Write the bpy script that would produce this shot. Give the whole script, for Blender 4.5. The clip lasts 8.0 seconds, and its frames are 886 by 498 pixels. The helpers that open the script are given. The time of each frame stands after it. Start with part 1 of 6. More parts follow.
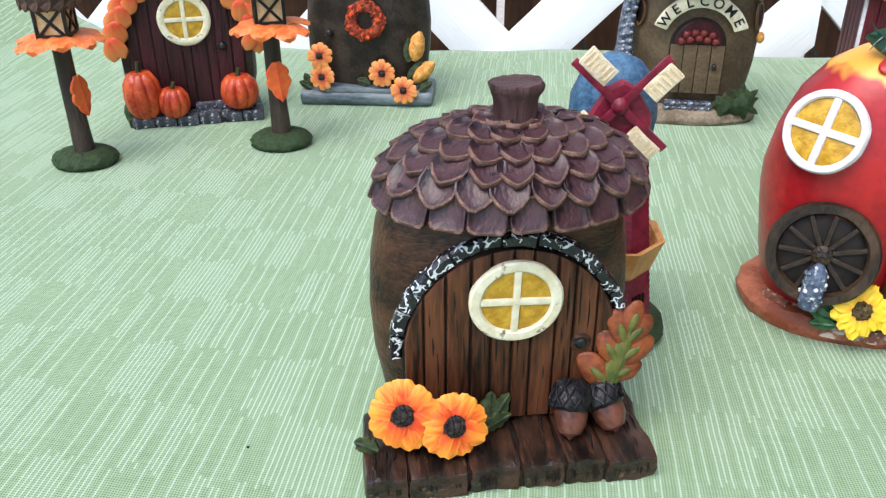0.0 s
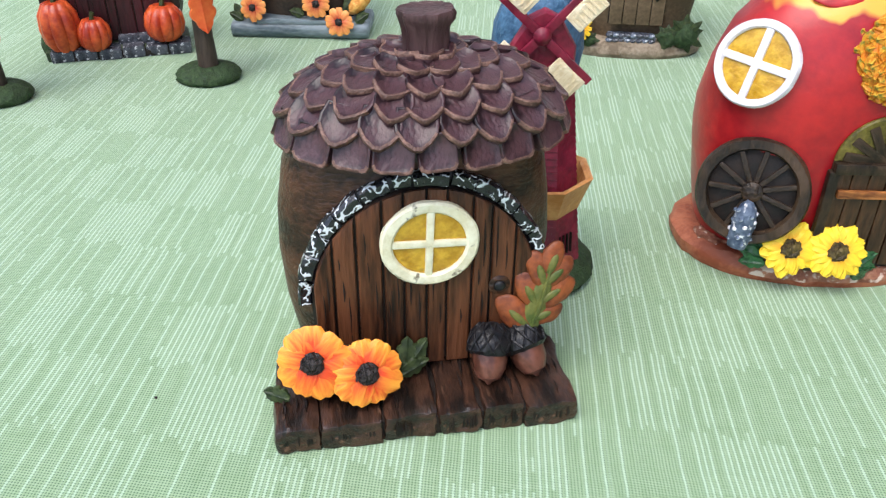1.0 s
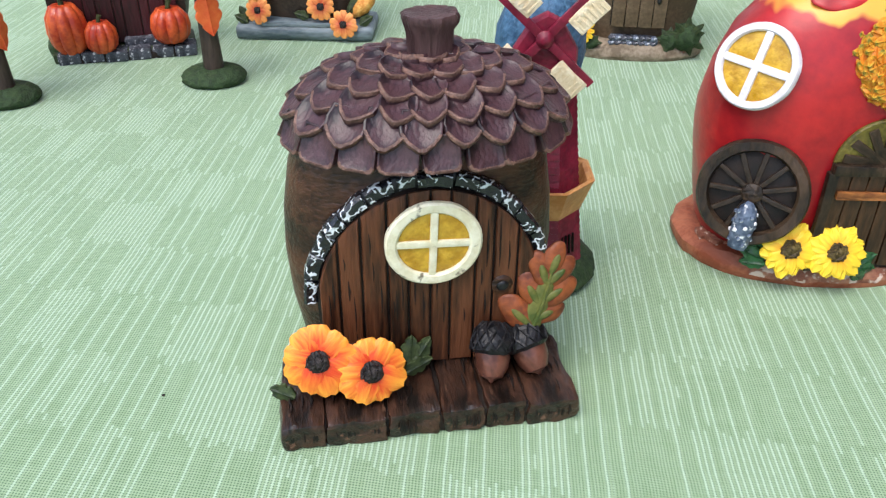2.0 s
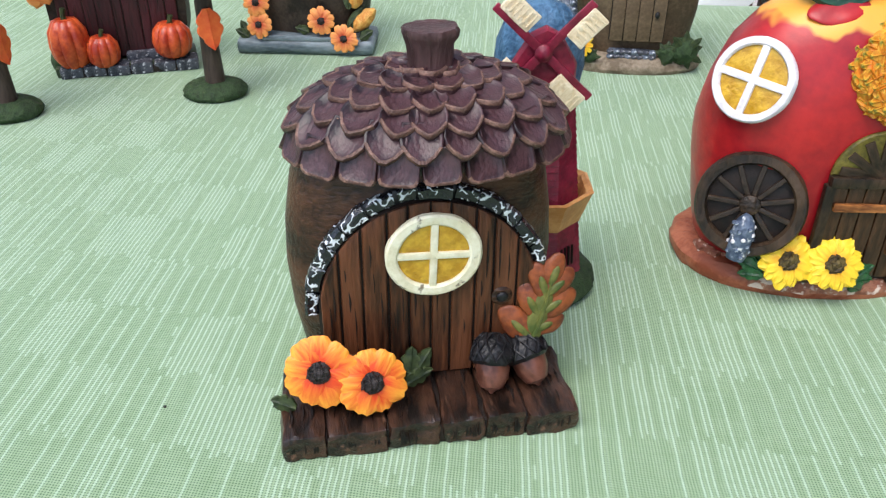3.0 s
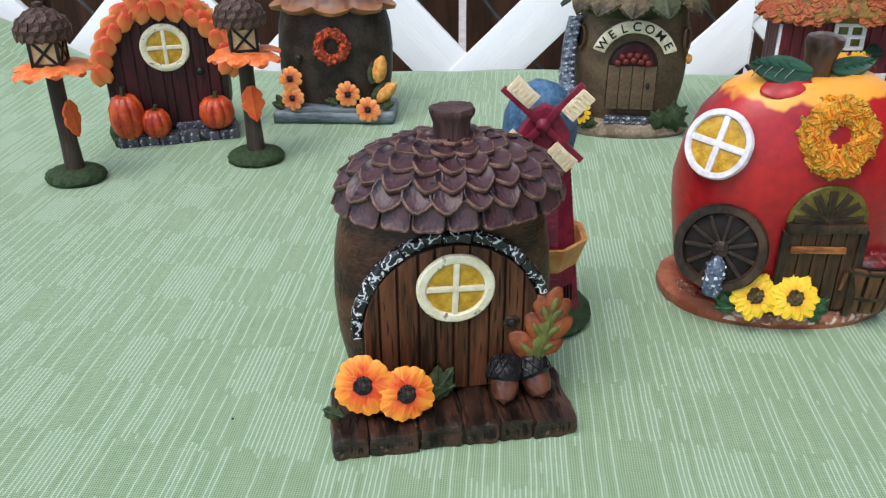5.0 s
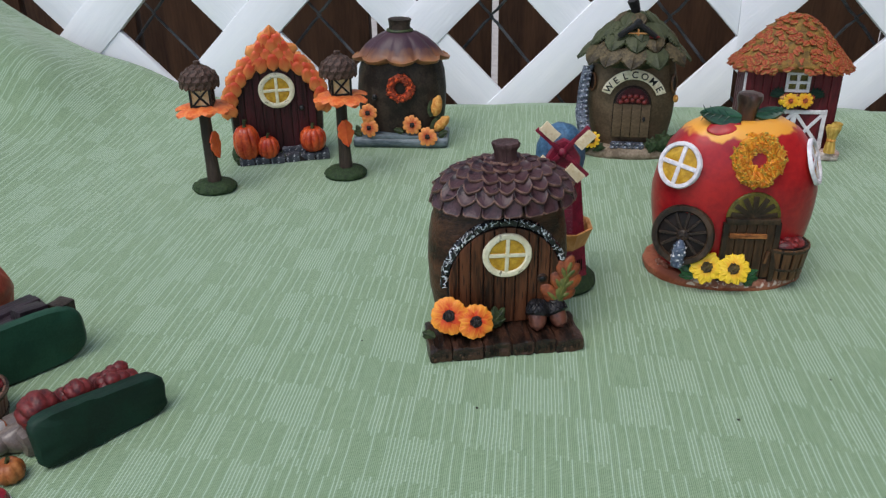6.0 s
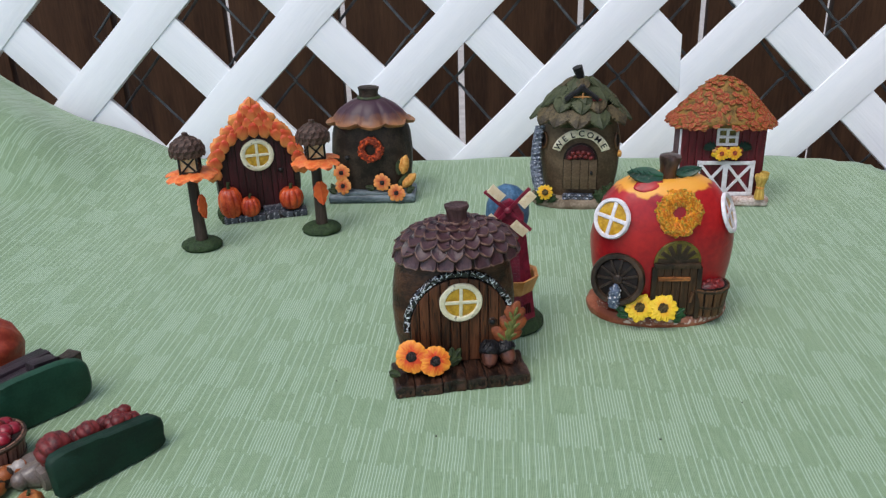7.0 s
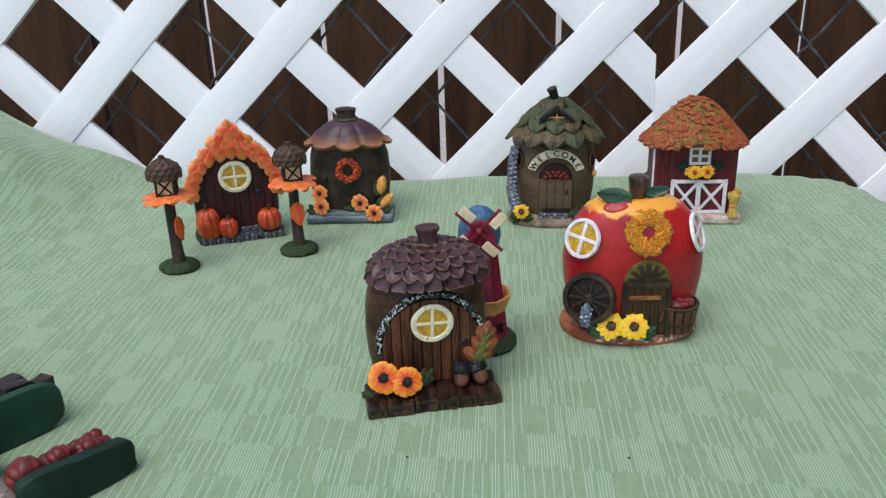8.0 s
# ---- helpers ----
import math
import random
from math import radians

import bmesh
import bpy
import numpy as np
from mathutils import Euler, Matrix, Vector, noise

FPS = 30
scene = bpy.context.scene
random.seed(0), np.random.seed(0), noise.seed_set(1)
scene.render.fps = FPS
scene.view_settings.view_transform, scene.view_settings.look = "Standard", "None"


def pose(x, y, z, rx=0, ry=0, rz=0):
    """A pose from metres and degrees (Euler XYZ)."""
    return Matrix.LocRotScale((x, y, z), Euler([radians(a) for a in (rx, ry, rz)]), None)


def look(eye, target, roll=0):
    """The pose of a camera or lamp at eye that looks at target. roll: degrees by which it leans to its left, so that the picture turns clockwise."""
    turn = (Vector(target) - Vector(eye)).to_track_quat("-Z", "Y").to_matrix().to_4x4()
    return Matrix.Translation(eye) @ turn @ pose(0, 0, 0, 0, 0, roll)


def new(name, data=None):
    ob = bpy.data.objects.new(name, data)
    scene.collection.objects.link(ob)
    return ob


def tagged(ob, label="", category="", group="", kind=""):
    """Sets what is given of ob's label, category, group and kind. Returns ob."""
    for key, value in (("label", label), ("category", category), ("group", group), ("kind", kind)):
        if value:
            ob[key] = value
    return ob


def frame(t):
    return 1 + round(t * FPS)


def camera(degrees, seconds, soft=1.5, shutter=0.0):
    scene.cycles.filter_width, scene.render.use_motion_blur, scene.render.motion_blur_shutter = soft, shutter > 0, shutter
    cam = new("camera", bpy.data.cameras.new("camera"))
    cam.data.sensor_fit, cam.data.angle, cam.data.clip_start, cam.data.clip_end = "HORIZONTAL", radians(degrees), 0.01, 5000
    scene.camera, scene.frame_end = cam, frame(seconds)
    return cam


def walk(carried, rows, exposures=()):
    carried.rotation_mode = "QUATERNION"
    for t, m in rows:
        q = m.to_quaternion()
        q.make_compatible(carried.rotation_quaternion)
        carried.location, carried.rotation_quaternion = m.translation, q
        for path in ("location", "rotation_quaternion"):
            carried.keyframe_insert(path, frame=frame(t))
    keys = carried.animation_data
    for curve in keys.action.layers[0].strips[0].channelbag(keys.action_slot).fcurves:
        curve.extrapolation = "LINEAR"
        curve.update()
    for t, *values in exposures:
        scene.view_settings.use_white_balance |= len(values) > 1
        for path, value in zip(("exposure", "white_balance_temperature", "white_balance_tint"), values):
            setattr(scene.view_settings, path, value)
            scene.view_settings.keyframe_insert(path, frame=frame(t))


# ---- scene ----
cam = camera(55.8, 8.0, 1.3)
PATH = [
    (0, (0.005, 0.037, 0.1512), (-0.1655, 1.5061, -0.646), -0.3),
    (0.2, (0.015, 0.043, 0.148), (-0.127, 1.777, -0.838), 0.2),
    (0.5, (0.016, 0.0487, 0.147), (-0.0832, 1.4767, -0.7333), 0.3),
    (1, (0.016, 0.047, 0.147), (-0.0731, 1.4591, -0.7577), 0.7),
    (1.5, (0.016, 0.0454, 0.1478), (-0.0773, 1.4574, -0.7585), 0.7),
    (3, (0.016, 0.0428, 0.1487), (-0.0798, 1.4708, -0.7308), 0.6),
    (3.5, (0.016, 0.0403, 0.1504), (-0.0773, 1.4818, -0.7081), 0.6),
    (4, (0.0168, 0.0328, 0.1529), (-0.0764, 1.5019, -0.6569), 0.6),
    (4.5, (0.0168, 0.0319, 0.1529), (-0.0756, 1.5187, -0.6241), 0.4),
    (4.7, (0.0176, 0.026, 0.1554), (-0.0832, 1.5128, -0.6199), 0.1),
    (5.8, (0.0101, -0.1142, 0.21), (-0.1571, 1.3776, -0.5443), -0.7),
    (6, (0.0109, -0.1369, 0.2184), (-0.1537, 1.3608, -0.525), -0.8),
    (6.3, (0.006, -0.158, 0.232), (-0.177, 1.633, -0.639), -1.0),
    (6.5, (0.0109, -0.1714, 0.2386), (-0.1403, 1.3432, -0.4729), -1.2),
    (7, (0.0286, -0.1856, 0.2478), (-0.1058, 1.349, -0.4225), -1.8),
    (7.5, (0.0403, -0.1898, 0.252), (-0.0798, 1.3558, -0.394), -2.0),
    (8, (0.0386, -0.1882, 0.252), (-0.0739, 1.36, -0.3889), -1.9),
]
EXPOSURES = [(0, 0.74), (0.5, 0.89), (1, 0.79), (1.5, 0.73), (3, 0.65), (4, 0.56), (4.7, 0.48), (6, -0.14), (7, -0.02), (8, 0.03)]
walk(cam, [(t, look(eye, target, roll)) for t, eye, target, roll in PATH], EXPOSURES)

# ---------------------------------------------------------------- light
SUN_EL, SUN_ROT = radians(64), radians(211)
world = bpy.data.worlds.new("open_shade_sky")
scene.world = world
world.use_nodes = True
wn = world.node_tree
sky = wn.nodes.new("ShaderNodeTexSky")
sky.sky_type, sky.sun_disc, sky.sun_elevation, sky.sun_rotation = "NISHITA", False, SUN_EL, SUN_ROT
sky.air_density, sky.dust_density = 1.0, 2.0
wn.nodes["Background"].inputs["Strength"].default_value = 0.20
wn.links.new(sky.outputs["Color"], wn.nodes["Background"].inputs["Color"])
sun = new("sun", bpy.data.lights.new("sun", "SUN"))
sun.data.energy, sun.data.angle, sun.data.color = 1.60, radians(45), (1.0, 0.98, 0.96)
sun.matrix_basis = look((0, 0, 3), (0.75, 1.25, 0))

# ---------------------------------------------------------------- materials


def paint(name, low, high, scale=120.0, rough=0.45, bump=0.25, fleck=None, amount=0.5, fine=900.0, squiggle=False, stretch=(1, 1, 1), metal=0.0, spread=0.085, coat=0.0, gloss=0.33):
    """Hand-painted resin: two tones mixed by a broad and a fine noise, an optional dry-brushed third tone, fine relief."""
    m = bpy.data.materials.new(name)
    m.use_nodes = True
    t = m.node_tree
    bsdf = t.nodes["Principled BSDF"]
    co = t.nodes.new("ShaderNodeTexCoord")
    mp = t.nodes.new("ShaderNodeMapping")
    mp.inputs["Scale"].default_value = stretch
    t.links.new(co.outputs["Object"], mp.inputs["Vector"])

    def grain(sc, detail):
        n = t.nodes.new("ShaderNodeTexNoise")
        n.inputs["Scale"].default_value, n.inputs["Detail"].default_value = sc, detail
        t.links.new(mp.outputs["Vector"], n.inputs["Vector"])
        return n.outputs["Fac"]

    broad, small = grain(scale, 3), grain(fine, 4)
    add = t.nodes.new("ShaderNodeMath")
    add.operation = "MULTIPLY_ADD"
    t.links.new(small, add.inputs[0])
    add.inputs[1].default_value = 0.5
    t.links.new(broad, add.inputs[2])
    ramp = t.nodes.new("ShaderNodeMapRange")
    ramp.inputs["From Min"].default_value, ramp.inputs["From Max"].default_value = 0.75 - spread * 1.6, 0.75 + spread * 1.6
    t.links.new(add.outputs[0], ramp.inputs["Value"])
    mix = t.nodes.new("ShaderNodeMix")
    mix.data_type = "RGBA"
    mix.inputs["A"].default_value, mix.inputs["B"].default_value = (*low, 1), (*high, 1)
    t.links.new(ramp.outputs["Result"], mix.inputs["Factor"])
    colour = mix.outputs["Result"]
    if fleck:
        n = grain(fine * 0.45, 1.5 if squiggle else 5)
        if squiggle:
            near = t.nodes.new("ShaderNodeMath")
            near.operation = "PINGPONG"
            near.inputs[1].default_value = 0.5
            t.links.new(n, near.inputs[0])
            patch = t.nodes.new("ShaderNodeMath")
            patch.operation = "MINIMUM"
            t.links.new(near.outputs[0], patch.inputs[0])
            t.links.new(broad, patch.inputs[1])
            n = patch.outputs[0]
        r2 = t.nodes.new("ShaderNodeMapRange")
        r2.inputs["From Min"].default_value, r2.inputs["From Max"].default_value = 1.0 - amount, (1.02 if squiggle else 1.08) - amount
        t.links.new(n, r2.inputs["Value"])
        mix2 = t.nodes.new("ShaderNodeMix")
        mix2.data_type = "RGBA"
        t.links.new(colour, mix2.inputs["A"])
        mix2.inputs["B"].default_value = (*fleck, 1)
        t.links.new(r2.outputs["Result"], mix2.inputs["Factor"])
        colour = mix2.outputs["Result"]
    t.links.new(colour, bsdf.inputs["Base Color"])
    rr = t.nodes.new("ShaderNodeMapRange")
    rr.inputs["To Min"].default_value, rr.inputs["To Max"].default_value = max(0.05, rough - 0.1), min(1, rough + 0.12)
    t.links.new(broad, rr.inputs["Value"])
    t.links.new(rr.outputs["Result"], bsdf.inputs["Roughness"])
    bsdf.inputs["Metallic"].default_value, bsdf.inputs["Coat Weight"].default_value = metal, coat
    bsdf.inputs["Coat Roughness"].default_value = 0.2
    bsdf.inputs["Specular IOR Level"].default_value = gloss
    if bump:
        b = t.nodes.new("ShaderNodeBump")
        b.inputs["Strength"].default_value, b.inputs["Distance"].default_value = min(1.0, bump * 1.25), 0.0010
        t.links.new(add.outputs[0], b.inputs["Height"])
        t.links.new(b.outputs["Normal"], bsdf.inputs["Normal"])
    return m


def cloth_material():
    """Sage green woven linen: fine weave, with blocks of pale slub threads running front to back."""
    m = bpy.data.materials.new("sage_linen")
    m.use_nodes = True
    t = m.node_tree
    bsdf = t.nodes["Principled BSDF"]
    co = t.nodes.new("ShaderNodeTexCoord").outputs["UV"]

    def mapped(sx, sy, rz=0.0):
        mp = t.nodes.new("ShaderNodeMapping")
        mp.inputs["Scale"].default_value, mp.inputs["Rotation"].default_value = (sx, sy, 1), (0, 0, rz)
        t.links.new(co, mp.inputs["Vector"])
        return mp.outputs["Vector"]

    def noise_of(v, sc, detail=2.0):
        n = t.nodes.new("ShaderNodeTexNoise")
        n.inputs["Scale"].default_value, n.inputs["Detail"].default_value = sc, detail
        t.links.new(v, n.inputs["Vector"])
        return n.outputs["Fac"]

    def math_of(op, a, b=0.0, c=0.0):
        n = t.nodes.new("ShaderNodeMath")
        n.operation = op
        for i, v in enumerate((a, b, c)):
            if isinstance(v, (int, float)):
                n.inputs[i].default_value = v
            else:
                t.links.new(v, n.inputs[i])
        return n.outputs[0]

    def step(v, lo, hi):
        n = t.nodes.new("ShaderNodeMapRange")
        n.inputs["From Min"].default_value, n.inputs["From Max"].default_value = lo, hi
        t.links.new(v, n.inputs["Value"])
        return n.outputs["Result"]

    def random_of(a, b):
        c = t.nodes.new("ShaderNodeCombineXYZ")
        t.links.new(a, c.inputs[0])
        t.links.new(b, c.inputs[1])
        n = t.nodes.new("ShaderNodeTexWhiteNoise")
        n.noise_dimensions = "2D"
        t.links.new(c.outputs[0], n.inputs["Vector"])
        return n.outputs["Value"]

    su = t.nodes.new("ShaderNodeSeparateXYZ")
    t.links.new(co, su.inputs[0])
    wob = noise_of(mapped(30, 60), 1.0, 2.0)
    u = math_of("MULTIPLY_ADD", wob, 0.0008, math_of("ADD", su.outputs[0], 3.0))
    v = math_of("ADD", math_of("MULTIPLY_ADD", su.outputs[0], 0.105, su.outputs[1]), 3.0 - 0.245 + 0.0003)
    # open plain weave between them
    wx = math_of("SINE", math_of("MULTIPLY", math_of("ADD", u, v), 2 * math.pi / 0.00150))
    wy = math_of("SINE", math_of("MULTIPLY", math_of("SUBTRACT", u, v), 2 * math.pi / 0.00150))
    weave_v = step(math_of("MULTIPLY", wx, wy), -0.05, 0.60)
    # rows of thread blocks, 26.7 mm deep; each block 23 mm wide is dense, sparse or bare
    cellf = math_of("DIVIDE", u, 0.0015)
    cell = math_of("FLOOR", cellf)
    frac = math_of("SUBTRACT", cellf, cell)
    ragged = math_of("MULTIPLY_ADD", random_of(cell, math_of("FLOOR", math_of("DIVIDE", v, 0.11))), 0.0042, v)
    row = math_of("FLOOR", math_of("DIVIDE", ragged, 0.0267))
    odd = math_of("MODULO", row, 2.0)
    blk = math_of("FLOOR", math_of("DIVIDE", math_of("ADD", math_of("MULTIPLY_ADD", random_of(row, row), 0.010, u), math_of("MULTIPLY", odd, 0.0215)), 0.0215))
    dense = math_of("MODULO", blk, 2.0)
    rb = random_of(blk, row)
    density = math_of("MULTIPLY_ADD", rb, 0.40, 0.52)
    halfrow = math_of("FLOOR", math_of("DIVIDE", v, 0.00445))
    jog = math_of("GREATER_THAN", random_of(cell, halfrow), 0.965)
    third = math_of("LESS_THAN", math_of("MODULO", math_of("ADD", cell, blk), 3.0), 0.5)
    sparse_on = math_of("MULTIPLY", math_of("MULTIPLY", third, math_of("SUBTRACT", 1.0, dense)), math_of("LESS_THAN", random_of(cell, row), 0.85))
    dense_on = math_of("MULTIPLY", dense, math_of("LESS_THAN", random_of(cell, row), density))
    on = math_of("MAXIMUM", math_of("MAXIMUM", dense_on, sparse_on), math_of("MULTIPLY", jog, dense))
    lobe = math_of("SINE", math_of("MULTIPLY", frac, math.pi))
    threads = math_of("MULTIPLY", on, step(lobe, 0.50, 0.85))
    threads = math_of("MULTIPLY", threads, math_of("MULTIPLY", math_of("MULTIPLY_ADD", noise_of(mapped(500, 700), 1.0, 1.0), 1.1, 0.45), math_of("MULTIPLY_ADD", weave_v, -0.60, 1.0)))
    weft = noise_of(mapped(900, 60), 1.0, 1.0)
    warp_l = noise_of(mapped(60, 1400), 1.0, 1.0)
    fibre = math_of("ADD", math_of("MULTIPLY", weft, 0.5), math_of("MULTIPLY", warp_l, 0.5))
    tone = math_of("ADD", math_of("MULTIPLY", step(fibre, 0.36, 0.64), 0.55), math_of("MULTIPLY", noise_of(mapped(7, 9), 1.0, 3.0), 0.45))
    base = t.nodes.new("ShaderNodeMix")
    base.data_type = "RGBA"
    base.inputs["A"].default_value, base.inputs["B"].default_value = (0.220, 0.330, 0.179, 1), (0.338, 0.450, 0.288, 1)
    t.links.new(tone, base.inputs["Factor"])
    dots = t.nodes.new("ShaderNodeMix")
    dots.data_type = "RGBA"
    dots.blend_type = "MULTIPLY"
    t.links.new(math_of("MULTIPLY", weave_v, 0.85), dots.inputs["Factor"])
    t.links.new(base.outputs["Result"], dots.inputs["A"])
    dots.inputs["B"].default_value = (0.26, 0.37, 0.31, 1)
    mix = t.nodes.new("ShaderNodeMix")
    mix.data_type = "RGBA"
    t.links.new(math_of("MINIMUM", math_of("MULTIPLY", threads, 0.55), 1.0), mix.inputs["Factor"])
    t.links.new(dots.outputs["Result"], mix.inputs["A"])
    mix.inputs["B"].default_value = (0.48, 0.63, 0.47, 1)
    t.links.new(mix.outputs["Result"], bsdf.inputs["Base Color"])
    bsdf.inputs["Roughness"].default_value = 0.85
    bsdf.inputs["Specular IOR Level"].default_value = 0.25
    bsdf.inputs["Sheen Weight"].default_value = 0.40
    bsdf.inputs["Sheen Roughness"].default_value = 0.40
    bsdf.inputs["Sheen Tint"].default_value = (0.96, 1.0, 0.96, 1)
    bump = t.nodes.new("ShaderNodeBump")
    bump.inputs["Strength"].default_value, bump.inputs["Distance"].default_value = 0.5, 0.0003
    t.links.new(math_of("ADD", math_of("ADD", fibre, math_of("MULTIPLY", weave_v, -0.5)), math_of("MULTIPLY", threads, 0.8)), bump.inputs["Height"])
    t.links.new(bump.outputs["Normal"], bsdf.inputs["Normal"])
    return m


M_CLOTH = cloth_material()
M_WHITE_SLAT = paint("white_painted_slat", (0.83, 0.85, 0.88), (0.90, 0.91, 0.93), 14, 0.6, 0.35, stretch=(1, 9, 9), fine=60, spread=0.2)
M_BOARD = paint("brown_fence_board", (0.047, 0.023, 0.012), (0.150, 0.076, 0.040), 9, 0.75, 0.6, stretch=(7, 7, 0.8), fine=70, spread=0.2)
M_WIRE = paint("dull_grey_wire", (0.06, 0.066, 0.068), (0.15, 0.16, 0.165), 60, 0.5, 0.2, metal=0.3)
M_YARD = paint("pale_gravel_yard", (0.32, 0.28, 0.24), (0.50, 0.45, 0.40), 22, 0.9, 0.5, fine=160, spread=0.16)
M_SCALE = paint("cap_scale_plum_brown", (0.012, 0.005, 0.007), (0.068, 0.030, 0.034), 160, 0.36, 0.45, fine=1100, stretch=(1, 0.8, 0.7), coat=0.2)
M_SCALE_RIM = paint("cap_scale_rim_tan", (0.085, 0.042, 0.032), (0.26, 0.145, 0.108), 220, 0.45, 0.5, fine=1600)
M_STEM = paint("cap_stem_brown", (0.040, 0.018, 0.018), (0.085, 0.043, 0.042), 150, 0.5, 0.8, fine=900, stretch=(1, 1, 0.18))
M_BARREL = paint("walnut_brown_wash", (0.016, 0.007, 0.004), (0.085, 0.036, 0.018), 110, 0.38, 1.0, fine=900, stretch=(0.4, 1, 1))
M_PLANK = paint("chestnut_plank", (0.018, 0.006, 0.003), (0.125, 0.043, 0.018), 150, 0.38, 1.0, fine=900, stretch=(1, 1, 0.12))
M_DECK = paint("dark_deck_plank", (0.006, 0.004, 0.003), (0.066, 0.028, 0.016), 160, 0.36, 1.0, fine=1100, stretch=(1, 0.25, 1), spread=0.10, coat=0.3, fleck=(0.15, 0.075, 0.045), amount=0.36)
M_GROOVE = paint("groove_black_brown", (0.006, 0.004, 0.003), (0.018, 0.010, 0.007), 200, 0.6, 0.2)
M_STONE_BW = paint("black_stone_white_brush", (0.005, 0.005, 0.008), (0.018, 0.019, 0.024), 300, 0.25, 0.6, fleck=(0.72, 0.75, 0.78), amount=0.544, squiggle=True, fine=880, coat=0.5)
M_CREAM = paint("cream_window_paint", (0.70, 0.64, 0.43), (0.84, 0.80, 0.61), 180, 0.4, 0.35, fine=900, fleck=(0.20, 0.17, 0.11), amount=0.385)
M_YELLOW_PANE = paint("amber_window_pane", (0.42, 0.22, 0.012), (0.62, 0.37, 0.035), 260, 0.3, 0.5, fine=800, coat=0.3)
M_COLLAR = paint("lamp_collar_orange", (0.70, 0.12, 0.028), (0.84, 0.27, 0.075), 120, 0.42, 0.3, fine=500)
M_SEED = paint("black_flower_centre", (0.008, 0.006, 0.006), (0.03, 0.022, 0.02), 400, 0.5, 0.8, fine=1500)
M_LEAF_DK = paint("dull_green_leaf", (0.018, 0.030, 0.012), (0.055, 0.075, 0.025), 260, 0.5, 0.4, fine=900)
M_OAK = paint("russet_oak_leaf", (0.11, 0.026, 0.010), (0.27, 0.070, 0.020), 160, 0.4, 0.3, fine=700)
M_OAK_GREEN = paint("oak_leaf_green_vein", (0.060, 0.085, 0.018), (0.145, 0.145, 0.035), 220, 0.4, 0.3, fine=700)
M_NUT = paint("acorn_nut_brown", (0.060, 0.021, 0.013), (0.14, 0.052, 0.033), 180, 0.3, 0.3, fine=800)
M_NUTCAP = paint("acorn_cap_black", (0.004, 0.004, 0.005), (0.014, 0.013, 0.014), 300, 0.35, 0.6, fine=900, fleck=(0.16, 0.15, 0.15), amount=0.34)
M_BLACK = paint("black_paint", (0.006, 0.006, 0.007), (0.018, 0.017, 0.018), 300, 0.35, 0.2)
M_MILL = paint("crimson_mill_paint", (0.13, 0.008, 0.022), (0.25, 0.016, 0.040), 130, 0.4, 0.4, fine=700)
M_MILL_BLUE = paint("slate_blue_roof", (0.030, 0.085, 0.16), (0.075, 0.17, 0.28), 220, 0.55, 0.9, fine=900)
M_VANE = paint("cream_vane", (0.70, 0.55, 0.33), (0.84, 0.73, 0.52), 200, 0.5, 0.6, fine=800)
M_BALCONY = paint("apricot_wood", (0.52, 0.21, 0.055), (0.70, 0.35, 0.13), 160, 0.45, 0.4, fine=700)
M_GRASS = paint("dark_green_moss", (0.007, 0.018, 0.006), (0.045, 0.082, 0.028), 420, 0.7, 1.0, fine=1500, spread=0.2)
M_PINE_LIGHT = paint("mid_green_underside", (0.006, 0.042, 0.023), (0.012, 0.062, 0.034), 90, 0.5, 0.25, fine=900)
M_DARKBERRY = paint("dark_maroon_fruit", (0.065, 0.009, 0.010), (0.19, 0.026, 0.024), 200, 0.4, 0.3, fine=700)
M_PINE = paint("pine_green_paint", (0.002, 0.018, 0.010), (0.004, 0.030, 0.016), 90, 0.62, 0.25, fine=900)
M_APPLE = paint("apple_red_gloss", (0.27, 0.007, 0.012), (0.44, 0.016, 0.017), 34, 0.36, 0.25, fine=300, coat=0.2)
M_APPLE_GOLD = paint("apple_gold_blush", (0.68, 0.19, 0.020), (0.82, 0.38, 0.03), 90, 0.32, 0.15, fine=300, coat=0.3)
M_WHITE = paint("white_trim_paint", (0.62, 0.58, 0.60), (0.82, 0.80, 0.82), 200, 0.4, 0.3, fine=700)
M_WOOD_DK = paint("dark_cart_wood", (0.012, 0.008, 0.005), (0.060, 0.035, 0.019), 120, 0.45, 0.8, fine=800, stretch=(1, 1, 0.4))
M_WOOD_LT = paint("weathered_brown_wood", (0.055, 0.024, 0.012), (0.16, 0.075, 0.030), 130, 0.45, 0.7, fine=800, stretch=(1, 1, 0.2))
M_OLIVE = paint("olive_fanlight", (0.055, 0.045, 0.008), (0.16, 0.130, 0.022), 200, 0.45, 0.4)
M_SUNFLOWER = paint("sunflower_yellow", (0.74, 0.36, 0.010), (0.86, 0.58, 0.025), 220, 0.4, 0.3, fine=700)
M_SUN_EYE = paint("sunflower_centre", (0.035, 0.022, 0.008), (0.12, 0.085, 0.025), 420, 0.6, 0.8, fine=1500)
M_EMERALD = paint("emerald_leaf", (0.010, 0.055, 0.018), (0.035, 0.14, 0.045), 260, 0.35, 0.5, fine=800, coat=0.2)
M_EARTH = paint("pink_brick_path", (0.20, 0.070, 0.042), (0.38, 0.165, 0.10), 130, 0.6, 0.9, fine=700, fleck=(0.62, 0.50, 0.42), amount=0.48)
M_CARTDOOR = paint("smoky_brown_door_boards", (0.014, 0.006, 0.003), (0.085, 0.038, 0.016), 150, 0.42, 0.9, fine=900, stretch=(1, 1, 0.2), coat=0.15)
